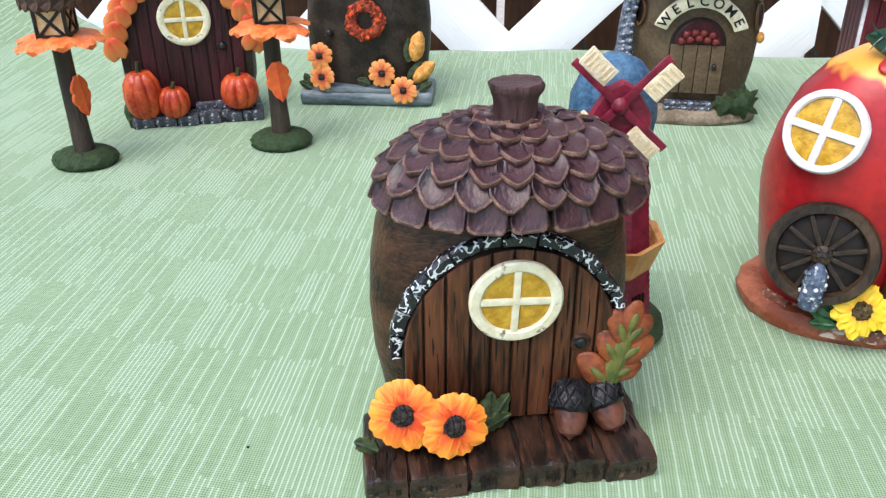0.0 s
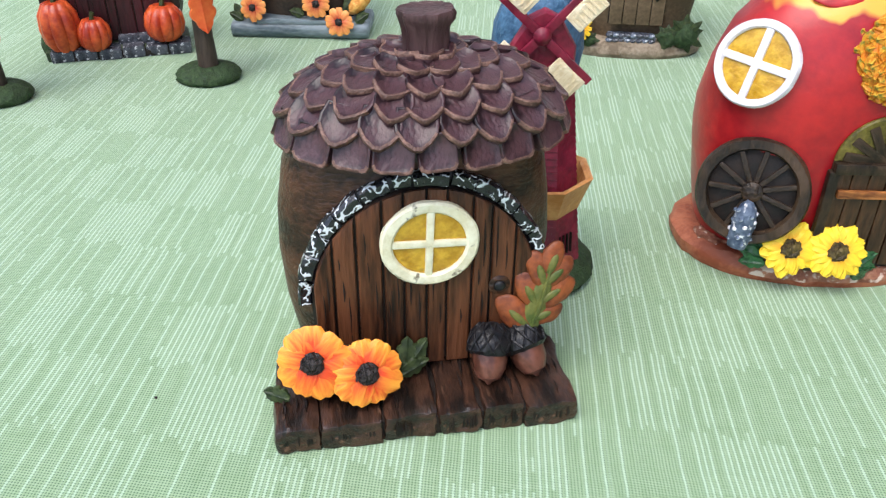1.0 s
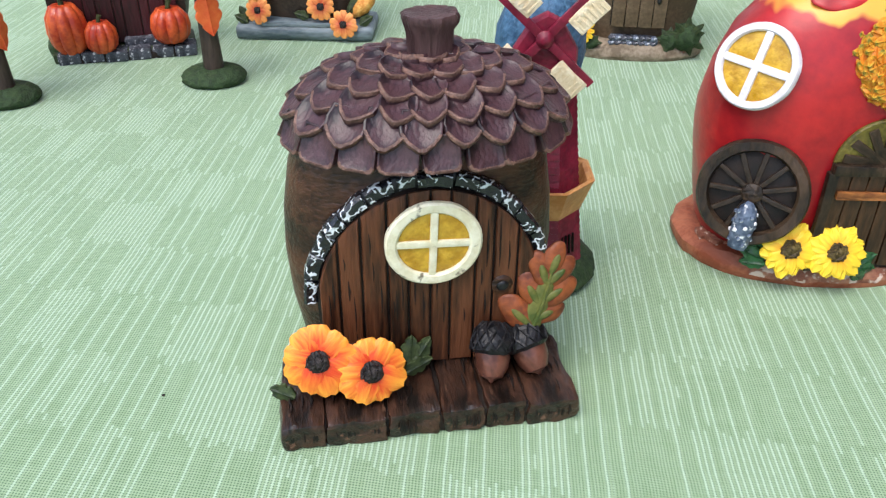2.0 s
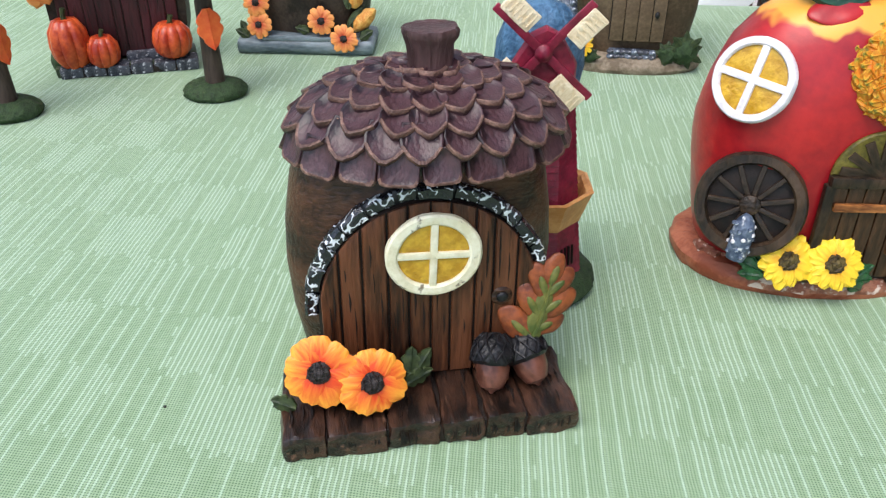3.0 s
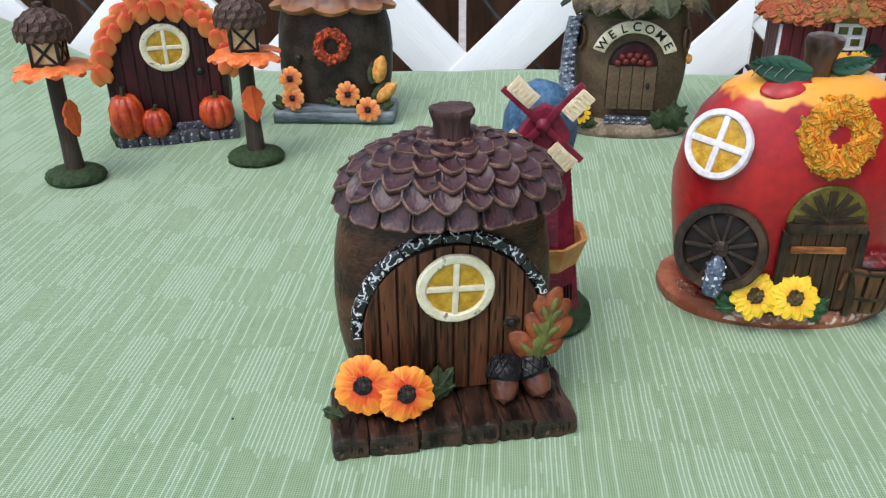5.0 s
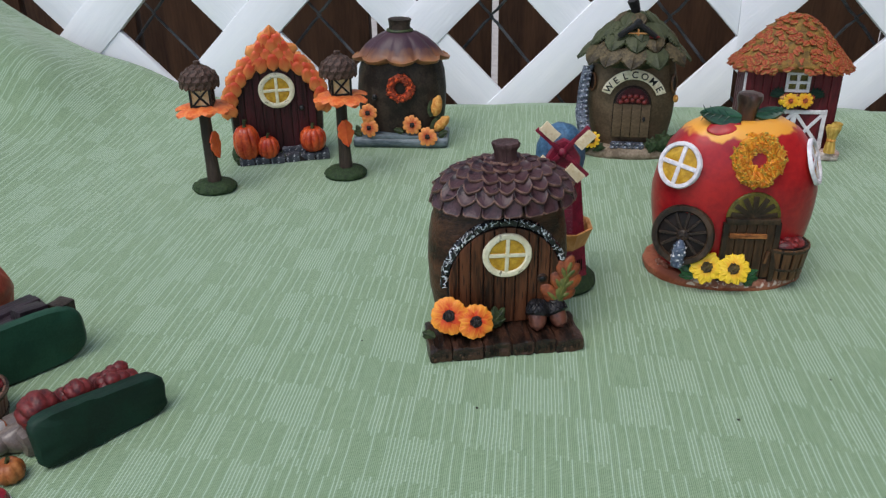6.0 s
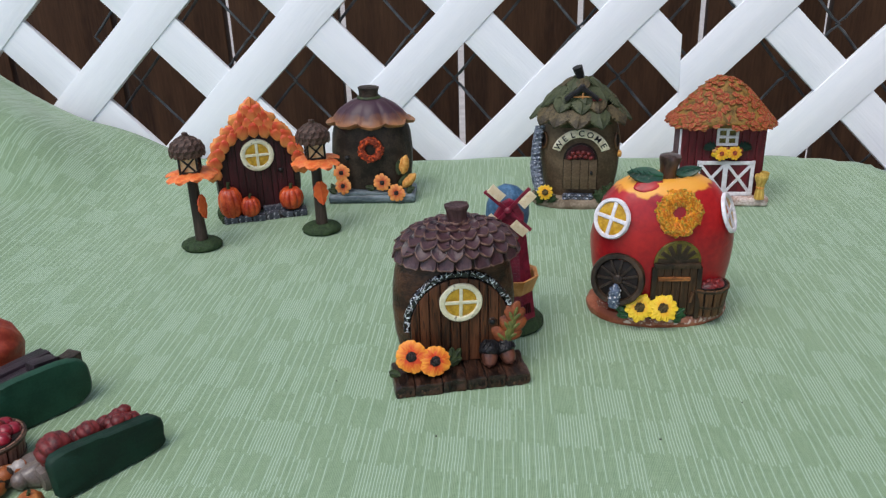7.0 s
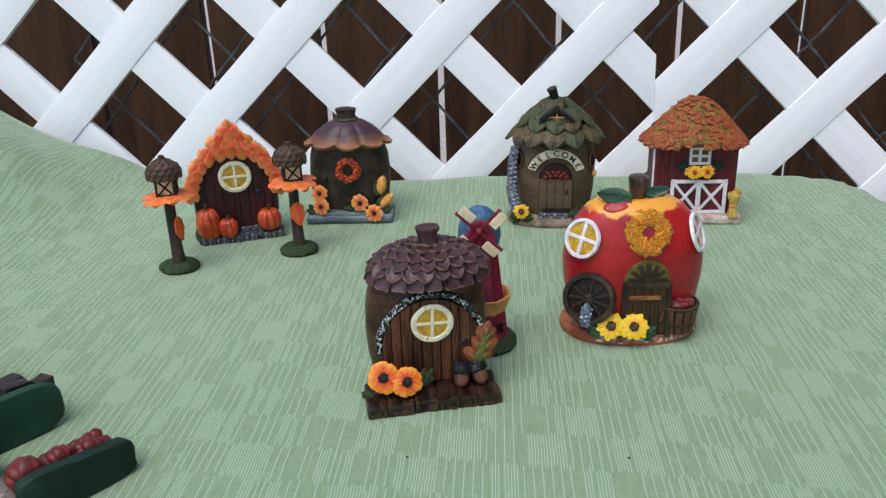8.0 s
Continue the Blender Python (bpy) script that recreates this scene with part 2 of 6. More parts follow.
M_WORNORANGE = paint("worn_orange_brown_bar", (0.13, 0.040, 0.012), (0.42, 0.16, 0.045), 260, 0.42, 0.6, fine=900, stretch=(0.3, 1, 1))
M_APPLE_LEAF = paint("bottle_green_apple_leaf", (0.004, 0.034, 0.016), (0.014, 0.075, 0.034), 200, 0.32, 0.6, fine=700, stretch=(1, 1, 0.4), coat=0.25)
M_CLAY = paint("terracotta_rim", (0.22, 0.055, 0.025), (0.37, 0.12, 0.06), 90, 0.5, 0.5, fine=600)
M_LUPIN = paint("blue_grey_flower", (0.045, 0.065, 0.11), (0.15, 0.19, 0.26), 300, 0.45, 0.5, fine=900, fleck=(0.8, 0.8, 0.8), amount=0.40)
M_WREATH = paint("gold_leaf_wreath", (0.52, 0.17, 0.012), (0.70, 0.42, 0.045), 330, 0.45, 0.6, fine=900, fleck=(0.24, 0.20, 0.03), amount=0.45)
M_MAROON = paint("maroon_door", (0.020, 0.004, 0.006), (0.055, 0.009, 0.013), 130, 0.45, 0.6, fine=800, stretch=(1, 1, 0.15))
M_CHAR = paint("charcoal_brown_body", (0.014, 0.010, 0.007), (0.05, 0.034, 0.024), 90, 0.5, 0.5, fine=700)
M_MAPLE = paint("maple_orange_roof", (0.66, 0.050, 0.016), (0.84, 0.20, 0.045), 75, 0.42, 0.35, fine=500, spread=0.18)
M_PUMPKIN = paint("pumpkin_orange", (0.34, 0.028, 0.010), (0.60, 0.095, 0.022), 110, 0.36, 0.25, fine=600, coat=0.2)
M_SLATE = paint("slate_step_white_brush", (0.022, 0.024, 0.034), (0.085, 0.09, 0.11), 200, 0.5, 0.8, fine=1300, fleck=(0.60, 0.60, 0.62), amount=0.41)
M_BLUESTONE = paint("blue_grey_base", (0.070, 0.095, 0.11), (0.20, 0.24, 0.26), 80, 0.45, 0.6, fine=600, stretch=(0.3, 1, 1))
M_RUST = paint("rust_wreath", (0.17, 0.020, 0.010), (0.46, 0.085, 0.035), 420, 0.55, 0.9, fine=1100)
M_CORN = paint("corn_gold", (0.58, 0.21, 0.03), (0.78, 0.42, 0.11), 340, 0.5, 0.8, fine=1200)
M_MUDBODY = paint("mud_brown_wall", (0.075, 0.048, 0.026), (0.155, 0.105, 0.060), 50, 0.6, 0.4, fine=600)
M_LEAFROOF = paint("grey_green_leaf_roof", (0.016, 0.024, 0.010), (0.088, 0.098, 0.042), 90, 0.55, 0.6, fine=700, spread=0.18)
M_LEAFROOF_DRY = paint("dry_olive_leaf_roof", (0.030, 0.022, 0.010), (0.125, 0.095, 0.045), 90, 0.55, 0.6, fine=700)
M_SIGN = paint("ivory_sign", (0.62, 0.54, 0.36), (0.80, 0.74, 0.56), 180, 0.5, 0.3, fine=700)
M_BERRY = paint("berry_red_arch", (0.10, 0.008, 0.010), (0.23, 0.022, 0.020), 200, 0.4, 0.4, fine=700)
M_COBBLE = paint("cobble_grey_blue", (0.035, 0.045, 0.070), (0.22, 0.25, 0.31), 300, 0.5, 0.8, fine=1100, fleck=(0.66, 0.68, 0.72), amount=0.42)
M_SOIL = paint("taupe_soil_base", (0.13, 0.095, 0.060), (0.29, 0.23, 0.165), 90, 0.7, 0.7, fine=600)
M_BARN = paint("barn_red_boards", (0.045, 0.005, 0.009), (0.16, 0.015, 0.022), 120, 0.45, 0.6, fine=700, stretch=(1, 1, 0.15))
M_FALLLEAF = paint("autumn_leaf_roof", (0.24, 0.035, 0.014), (0.44, 0.10, 0.032), 260, 0.55, 0.7, fine=1000, fleck=(0.24, 0.17, 0.035), amount=0.46)
M_FALLBED = paint("moss_gold_roof_bed", (0.11, 0.062, 0.012), (0.28, 0.15, 0.030), 200, 0.6, 0.8, fine=900)
M_STRAW = paint("straw_gold", (0.42, 0.25, 0.04), (0.66, 0.45, 0.11), 340, 0.6, 0.7, fine=1000, stretch=(1, 1, 0.2))
M_PALESTONE = paint("pale_pink_stone_base", (0.40, 0.27, 0.22), (0.70, 0.60, 0.55), 170, 0.6, 0.8, fine=700, fleck=(0.30, 0.15, 0.11), amount=0.38)
M_POST = paint("bark_brown_post", (0.024, 0.016, 0.012), (0.06, 0.040, 0.030), 110, 0.55, 0.6, fine=800, stretch=(1, 1, 0.2))
M_LAMPCAP = paint("acorn_cap_lamp_roof", (0.030, 0.016, 0.011), (0.11, 0.062, 0.045), 260, 0.5, 0.8, fine=900)
M_LAMPGLASS = paint("cream_lamp_pane", (0.60, 0.38, 0.17), (0.74, 0.54, 0.30), 200, 0.4, 0.3)
M_BROWNGLOSS = paint("brown_apple_stem", (0.022, 0.011, 0.008), (0.085, 0.045, 0.032), 70, 0.3, 0.4, fine=500, stretch=(1, 1, 0.4), coat=0.3)
M_CERAMIC = paint("grey_glazed_ceramic", (0.12, 0.095, 0.080), (0.22, 0.18, 0.15), 60, 0.3, 0.15, coat=0.4)
M_CREAM_GLAZE = paint("cream_glaze", (0.34, 0.30, 0.27), (0.50, 0.46, 0.42), 150, 0.35, 0.2, coat=0.3)
M_GINGER = paint("ginger_paint", (0.28, 0.075, 0.02), (0.44, 0.17, 0.05), 150, 0.4, 0.2)
M_PLUM = paint("plum_roof_boards", (0.012, 0.008, 0.011), (0.042, 0.026, 0.034), 120, 0.5, 0.5, fine=600, stretch=(0.3, 1, 1))
M_CHERRY = paint("cherry_red_apple", (0.17, 0.006, 0.016), (0.31, 0.015, 0.030), 150, 0.28, 0.15, coat=0.4)
M_BASKET = paint("pinkish_basket_wood", (0.15, 0.070, 0.050), (0.30, 0.16, 0.115), 180, 0.6, 0.8, fine=700, stretch=(1, 1, 0.2))


def shaded_paint(name, inner, outer, z0, z1, streak=0.35, rough=0.42, axis="Z", across=900.0, wobble=0.25):
    """Airbrushed paint that runs from one tone to another along a piece, broken up by brush streaks that follow it."""
    m = bpy.data.materials.new(name)
    m.use_nodes = True
    t = m.node_tree
    bsdf = t.nodes["Principled BSDF"]
    co = t.nodes.new("ShaderNodeTexCoord")
    sep = t.nodes.new("ShaderNodeSeparateXYZ")
    t.links.new(co.outputs["Object"], sep.inputs[0])
    r = t.nodes.new("ShaderNodeMapRange")
    r.inputs["From Min"].default_value, r.inputs["From Max"].default_value = z0, z1
    r.clamp = False
    t.links.new(sep.outputs[axis], r.inputs["Value"])
    mp = t.nodes.new("ShaderNodeMapping")
    mp.inputs["Scale"].default_value = (1, 1, 0.12)
    t.links.new(co.outputs["Object"], mp.inputs["Vector"])
    info = t.nodes.new("ShaderNodeObjectInfo")
    n = t.nodes.new("ShaderNodeTexNoise")
    n.noise_dimensions = "4D"
    n.inputs["Scale"].default_value, n.inputs["Detail"].default_value = across, 4
    t.links.new(mp.outputs["Vector"], n.inputs["Vector"])
    w = t.nodes.new("ShaderNodeMath")
    w.operation = "MULTIPLY"
    w.inputs[1].default_value = 50.0
    t.links.new(info.outputs["Random"], w.inputs[0])
    t.links.new(w.outputs[0], n.inputs["W"])
    a = t.nodes.new("ShaderNodeMath")
    a.operation = "MULTIPLY_ADD"
    t.links.new(n.outputs["Fac"], a.inputs[0])
    a.inputs[1].default_value = streak * 4
    t.links.new(r.outputs["Result"], a.inputs[2])
    b = t.nodes.new("ShaderNodeMath")
    b.operation = "MULTIPLY_ADD"
    t.links.new(info.outputs["Random"], b.inputs[0])
    b.inputs[1].default_value = wobble
    t.links.new(a.outputs[0], b.inputs[2])
    c = t.nodes.new("ShaderNodeMath")
    c.operation = "SUBTRACT"
    c.use_clamp = True
    t.links.new(b.outputs[0], c.inputs[0])
    c.inputs[1].default_value = streak * 2 + wobble * 0.5
    mix = t.nodes.new("ShaderNodeMix")
    mix.data_type = "RGBA"
    mix.inputs["A"].default_value, mix.inputs["B"].default_value = (*inner, 1), (*outer, 1)
    t.links.new(c.outputs[0], mix.inputs["Factor"])
    t.links.new(mix.outputs["Result"], bsdf.inputs["Base Color"])
    bsdf.inputs["Roughness"].default_value, bsdf.inputs["Specular IOR Level"].default_value = rough, 0.35
    bump = t.nodes.new("ShaderNodeBump")
    bump.inputs["Strength"].default_value, bump.inputs["Distance"].default_value = 0.5, 0.0008
    t.links.new(n.outputs["Fac"], bump.inputs["Height"])
    t.links.new(bump.outputs["Normal"], bsdf.inputs["Normal"])
    return m


M_DAISY = shaded_paint("daisy_petal_red_to_amber", (0.64, 0.055, 0.010), (0.87, 0.35, 0.040), 0.0028, 0.0092, 0.5)
M_PEACH_DAISY = shaded_paint("daisy_petal_rust_to_peach", (0.46, 0.055, 0.018), (0.79, 0.32, 0.085), 0.0012, 0.0068)
M_SUN_PETAL = shaded_paint("sunflower_petal", (0.78, 0.22, 0.010), (0.84, 0.56, 0.035), 0.0000, 0.0062, 0.32)
M_MAPLE_LEAF = shaded_paint("maple_leaf_red_to_apricot", (0.62, 0.070, 0.025), (0.85, 0.33, 0.095), 0.0005, 0.0105, 0.22, 0.42, "Z", 300, 0.45)
M_PETAL_TILE = shaded_paint("petal_roof_ochre_to_mauve", (0.36, 0.155, 0.055), (0.052, 0.023, 0.034), -0.0005, 0.0120, 0.22, 0.4, "Z", 220, 0.0)
M_BRICKRED = paint("dull_brick_red", (0.22, 0.028, 0.014), (0.38, 0.066, 0.028), 60, 0.45, 0.25, fine=400)

# ---------------------------------------------------------------- builders


def mesh_of(name, bm, mats, sharp=38):
    """Turns a bmesh into mesh data with its materials, smooth but for its sharp edges."""
    bmesh.ops.recalc_face_normals(bm, faces=bm.faces[:])
    me = bpy.data.meshes.new(name)
    bm.to_mesh(me)
    bm.free()
    for mt in mats if isinstance(mats, (list, tuple)) else [mats]:
        me.materials.append(mt)
    me.polygons.foreach_set("use_smooth", [True] * len(me.polygons))
    me.set_sharp_from_angle(angle=radians(sharp))
    return me


def part(name, bm, mats, parent, label="", m=None, sharp=38):
    ob = new(name, mesh_of(name, bm, mats, sharp))
    ob.parent = parent
    if m is not None:
        ob.matrix_basis = m
    return tagged(ob, label)


def piece(name, me, parent, m):
    ob = new(name, me)
    ob.parent = parent
    ob.matrix_basis = m
    return ob


def thing(name, x, y, rz, label, category, group="", z=0.0):
    return tagged(place(new(name), pose(x, y, z, 0, 0, rz)), label, category, group)


def place(ob, m):
    ob.matrix_basis = m
    return ob


def at(x=0, y=0, z=0, rx=0, ry=0, rz=0, s=1):
    return pose(x, y, z, rx, ry, rz) @ Matrix.Scale(s, 4)


def rough_up(bm, amp, freq=90.0, seed=0.0):
    """Uneven, hand-cast surfaces."""
    for v in bm.verts:
        v.co += Vector(noise.noise_vector(v.co * freq + Vector((seed, seed * 1.7, -seed)))) * amp
    return bm


def box(w, d, h, bevel=0.0006, cuts=0, jit=0.0, seed=0.0, centre=True, taper=1.0):
    """A block with rounded edges, standing on z = 0 (x and y centred)."""
    bm = bmesh.new()
    bmesh.ops.create_cube(bm, size=1)
    for v in bm.verts:
        k = taper if v.co.z > 0 else 1.0
        v.co = Vector((v.co.x * w * k, v.co.y * d * k, (v.co.z + 0.5) * h))
    if bevel:
        bmesh.ops.bevel(bm, geom=bm.edges[:], offset=bevel, segments=2, profile=0.6, affect="EDGES", clamp_overlap=True)
    if cuts:
        bmesh.ops.subdivide_edges(bm, edges=[e for e in bm.edges if e.calc_length() > 0.003], cuts=cuts, use_grid_fill=True)
    if jit:
        rough_up(bm, jit, 160, seed)
    return bm


def lathe(profile, seg=32, sx=1.0, sy=1.0, power=2.0, radial=None, jit=0.0, seed=0.0, freq=90.0):
    """A turned form from (radius, z) pairs; power above 2 squares its plan; radial(angle, i) scales the radius."""
    bm = bmesh.new()
    rings = []
    for i, (r, z) in enumerate(profile):
        ring = []
        for k in range(seg):
            a = 2 * math.pi * k / seg
            c, s = math.cos(a), math.sin(a)
            q = (abs(c) ** power + abs(s) ** power) ** (-1 / power)
            f = radial(a, i) if radial else 1.0
            ring.append(bm.verts.new((r * q * c * sx * f, r * q * s * sy * f, z)))
        rings.append(ring)
    for a, b in zip(rings, rings[1:]):
        for k in range(seg):
            bm.faces.new((a[k], a[(k + 1) % seg], b[(k + 1) % seg], b[k]))
    bm.faces.new(rings[0][::-1])
    bm.faces.new(rings[-1])
    if jit:
        rough_up(bm, jit, freq, seed)
    return bm


def tube(points, radii, seg=8, flat=1.0):
    """A round bar along points."""
    bm = bmesh.new()
    pts = [Vector(p) for p in points]
    if isinstance(radii, (int, float)):
        radii = [radii] * len(pts)
    rings = []
    for i, p in enumerate(pts):
        d = (pts[min(i + 1, len(pts) - 1)] - pts[max(i - 1, 0)]).normalized()
        side = d.cross(Vector((0, 1, 0.01))).normalized()
        up = side.cross(d).normalized()
        rings.append([bm.verts.new(p + radii[i] * (math.cos(2 * math.pi * k / seg) * side + flat * math.sin(2 * math.pi * k / seg) * up)) for k in range(seg)])
    for a, b in zip(rings, rings[1:]):
        for k in range(seg):
            bm.faces.new((a[k], a[(k + 1) % seg], b[(k + 1) % seg], b[k]))
    bm.faces.new(rings[0][::-1])
    bm.faces.new(rings[-1])
    return bm


def plate(outline, t, inset=0.12, dome=0.0):
    """A raised plate in the xz plane, its face towards -y: outline with a rounded rim."""
    bm = bmesh.new()
    n = len(outline)
    cx, cz = sum(p[0] for p in outline) / n, sum(p[1] for p in outline) / n

    def ring(k, y):
        return [bm.verts.new((cx + (x - cx) * k, y, cz + (z - cz) * k)) for x, z in outline]

    rings = [ring(1.0, 0.0), ring(1.0, -0.65 * t), ring(1 - inset, -t), ring((1 - inset) * 0.5, -t - dome * 0.75)]
    for a, b in zip(rings, rings[1:]):
        for k in range(n):
            bm.faces.new((a[k], a[(k + 1) % n], b[(k + 1) % n], b[k]))
    mid = bm.verts.new((cx, -t - dome, cz))
    for k in range(n):
        bm.faces.new((rings[-1][k], rings[-1][(k + 1) % n], mid))
    bm.faces.new(rings[0][::-1])
    return bm


def annulus(ro, ri, t, n=40, sz=1.0, a0=0.0, a1=2 * math.pi, dz=0.0, jit=0.0, seed=0.0):
    """A flat ring, or an arc of one, in the xz plane, raised by t towards -y."""
    bm = bmesh.new()
    closed = a1 - a0 > 6.2
    steps = n if closed else n + 1
    e = (ro - ri) * 0.18
    rings = []
    for k in range(steps):
        a = a0 + (a1 - a0) * k / n
        c, s = math.cos(a), math.sin(a) * sz
        rings.append([bm.verts.new((r * c, y, r * s + dz)) for r, y in ((ri, 0), (ri, -0.7 * t), (ri + e, -t), (ro - e, -t), (ro, -0.7 * t), (ro, 0))])
    pairs = list(zip(rings, rings[1:])) + ([(rings[-1], rings[0])] if closed else [])
    for a, b in pairs:
        for i in range(6):
            bm.faces.new((a[i], a[(i + 1) % 6], b[(i + 1) % 6], b[i]))
    if not closed:
        bm.faces.new(rings[0][::-1])
        bm.faces.new(rings[-1])
    if jit:
        rough_up(bm, jit, 200, seed)
    return bm


def blob(rx, ry, rz, sub=3, jit=0.0, freq=200.0, seed=0.0):
    bm = bmesh.new()
    bmesh.ops.create_icosphere(bm, subdivisions=sub, radius=1)
    for v in bm.verts:
        v.co = Vector((v.co.x * rx, v.co.y * ry, v.co.z * rz))
    if jit:
        rough_up(bm, jit, freq, seed)
    return bm


def leaf(length, width, t, lobes=0, depth=0.45, n=28, curl=0.0, base_mat=0, vein_mat=0):
    """A leaf lying in the xz plane from the stalk at the origin up to its tip, thick, with a raised midrib and lobed edges."""
    bm = bmesh.new()
    rows = []
    for i in range(n + 1):
        s = i / n
        w = width * 0.5 * math.sin(math.pi * min(1, 0.06 + s * 0.95)) ** 0.7 * (1 - 0.15 * s)
        if lobes:
            w *= 1 - depth * (1 - abs(math.cos(math.pi * lobes * s + 1.1)) ** 0.75)
        w = max(w, width * 0.03)
        z = s * length
        bend = -curl * s * s
        rows.append([bm.verts.new(p) for p in ((-w, bend + t * 0.1, z), (-w * 0.9, bend - t * 0.55, z), (-w * 0.22, bend - t * 0.62, z), (0, bend - t, z), (w * 0.22, bend - t * 0.62, z), (w * 0.9, bend - t * 0.55, z), (w, bend + t * 0.1, z), (0, bend + t * 0.3, z))])
    for a, b in zip(rows, rows[1:]):
        for k in range(8):
            f = bm.faces.new((a[k], a[(k + 1) % 8], b[(k + 1) % 8], b[k]))
            f.material_index = vein_mat if k in (2, 3) else base_mat
    bm.faces.new(rows[0][::-1])
    bm.faces.new(rows[-1])
    return bm


def petal_mesh(name, length, width, t, mats, notch=0.0, curl=0.0, tip=0.62, second=5, sharp=50):
    """One petal from the flower's middle outwards along +z, face to -y, with a crease and an uneven tip; the outer half may take a second tone."""
    bm = bmesh.new()
    n, rows = 6, []
    for i in range(n + 1):
        s = i / n
        w = width * 0.5 * (0.35 + 0.65 * math.sin(math.pi * (0.12 + 0.66 * s))) * (1.0 if s < 0.95 else tip) * (1.0 if tip > 0.3 or s < 0.6 else 1.0 - 0.9 * (s - 0.6))
        y = -t * (0.5 + 0.9 * math.sin(math.pi * s * 0.8)) + curl * s * s
        z = length * s
        rows.append([bm.verts.new(p) for p in ((-w, y + t * 0.5, z - notch * 0.4 * s), (-w * 0.5, y - t * 0.35, z + notch * s * 0.4), (0, y, z), (w * 0.5, y - t * 0.35, z + notch * s * 0.4), (w, y + t * 0.5, z - notch * 0.4 * s), (0, y + t * 1.3, z * 0.98))])
    for i, (a, b) in enumerate(zip(rows, rows[1:])):
        for k in range(6):
            f = bm.faces.new((a[k], a[(k + 1) % 6], b[(k + 1) % 6], b[k]))
            f.material_index = 1 if (i >= second and len(mats) > 1) else 0
    bm.faces.new(rows[0][::-1])
    bm.faces.new(rows[-1])
    return mesh_of(name, bm, mats, sharp)


def flower(parent, m, r, n, mats, eye, eye_r, label, layers=1, rnd=None, notch=0.0006, wide=1.15, tip=0.80):
    """A moulded daisy: petals round a bumpy middle; its face looks along the local -y."""
    head = part("flower", lathe([(eye_r * 0.8, -0.0005), (eye_r * 1.25, 0.0006)], 10), mats[0], parent, label, m @ pose(0, 0, 0, 90, 0, 0))
    pm = petal_mesh("petal", r, 2 * math.pi * r * 0.62 / n * wide, r * 0.10, mats, notch, r * 0.10, tip, 4)
    up = pose(0, 0, 0, -90, 0, 0)
    for j in range(layers):
        for k in range(n):
            a = 360 * (k + 0.5 * j) / n + (rnd.uniform(-5, 5) if rnd else 0)
            s = (1 - 0.12 * j) * (rnd.uniform(0.92, 1.06) if rnd else 1)
            piece("petal", pm, head, up @ pose(0, -0.0006 * j - 0.0002 * (k % 2), 0) @ pose(0, 0, 0, 0, a, 0) @ Matrix.Scale(s, 4))
    part("flower_centre", blob(eye_r, eye_r * 0.55, eye_r, 3, eye_r * 0.34, 1700), eye, head, "", up @ pose(0, -r * 0.16, 0))
    return head


def cross_window(parent, m, ro, ring_w, t, frame_mat, pane_mat, sz=1.0, bar=0.5, tilt=0.0, seed=1.0, label="round cream window with four amber panes"):
    """A round window: ring, four panes and the crossed bars before them."""
    w = part("window", annulus(ro, ro - ring_w, t, 44, sz, jit=0.00018, seed=seed), frame_mat, parent, label, m)
    ri = ro - ring_w * 0.8
    for q in range(4):
        a0, pts = math.pi / 2 * q, [(0.0004, 0.0004)]
        for k in range(9):
            a = a0 + math.pi / 2 * k / 8
            pts.append((ri * math.cos(a), ri * math.sin(a) * sz))
        sx, sy = (1 if q in (0, 3) else -1), (1 if q in (0, 1) else -1)
        pts[0] = (0.0003 * sx, 0.0003 * sy)
        part("pane", plate(pts, t * 0.35, 0.1, 0.0002), pane_mat, w)
    bw = ring_w * bar
    for rot, ln in ((0, ri), (90, ri * sz)):
        bar_bm = box(bw, t * 0.8, 2 * ln, bw * 0.25, 2, 0.0001, seed + rot)
        part("glazing_bar", bar_bm, frame_mat, w, "", pose(0, -t * 0.42, 0, 0, rot + tilt, 0) @ pose(0, 0, -ln))
    return w


def pumpkin(parent, m, r, h, lobes=9, mat=None, name="pumpkin", stalk=True):
    prof = [(0.15, 0.02), (0.62, 0.0), (0.9, 0.18), (1.0, 0.45), (0.92, 0.75), (0.6, 0.97), (0.3, 1.0), (0.1, 0.93)]
    p = part(name, lathe([(r * a, h * b) for a, b in prof], lobes * 6, radial=lambda a, i: 0.86 + 0.14 * abs(math.cos(a * lobes / 2)) ** 0.6), mat or M_PUMPKIN, parent, "ribbed orange pumpkin", m, 60)
    if stalk:
        part("stalk", tube([(0, 0, h * 0.9), (0.0003, 0, h * 1.08), (0.001, 0, h * 1.2)], [r * 0.16, r * 0.12, r * 0.14], 7), M_LEAF_DK, p)
    return p


def merged(items):
    """One bmesh out of several (bmesh, pose, material slot)."""
    bm = bmesh.new()
    for b, m, slot in items:
        b.transform(m)
        for f in b.faces:
            f.material_index = slot
        me = bpy.data.meshes.new("joined")
        b.to_mesh(me)
        b.free()
        bm.from_mesh(me)
        bpy.data.meshes.remove(me)
    return bm


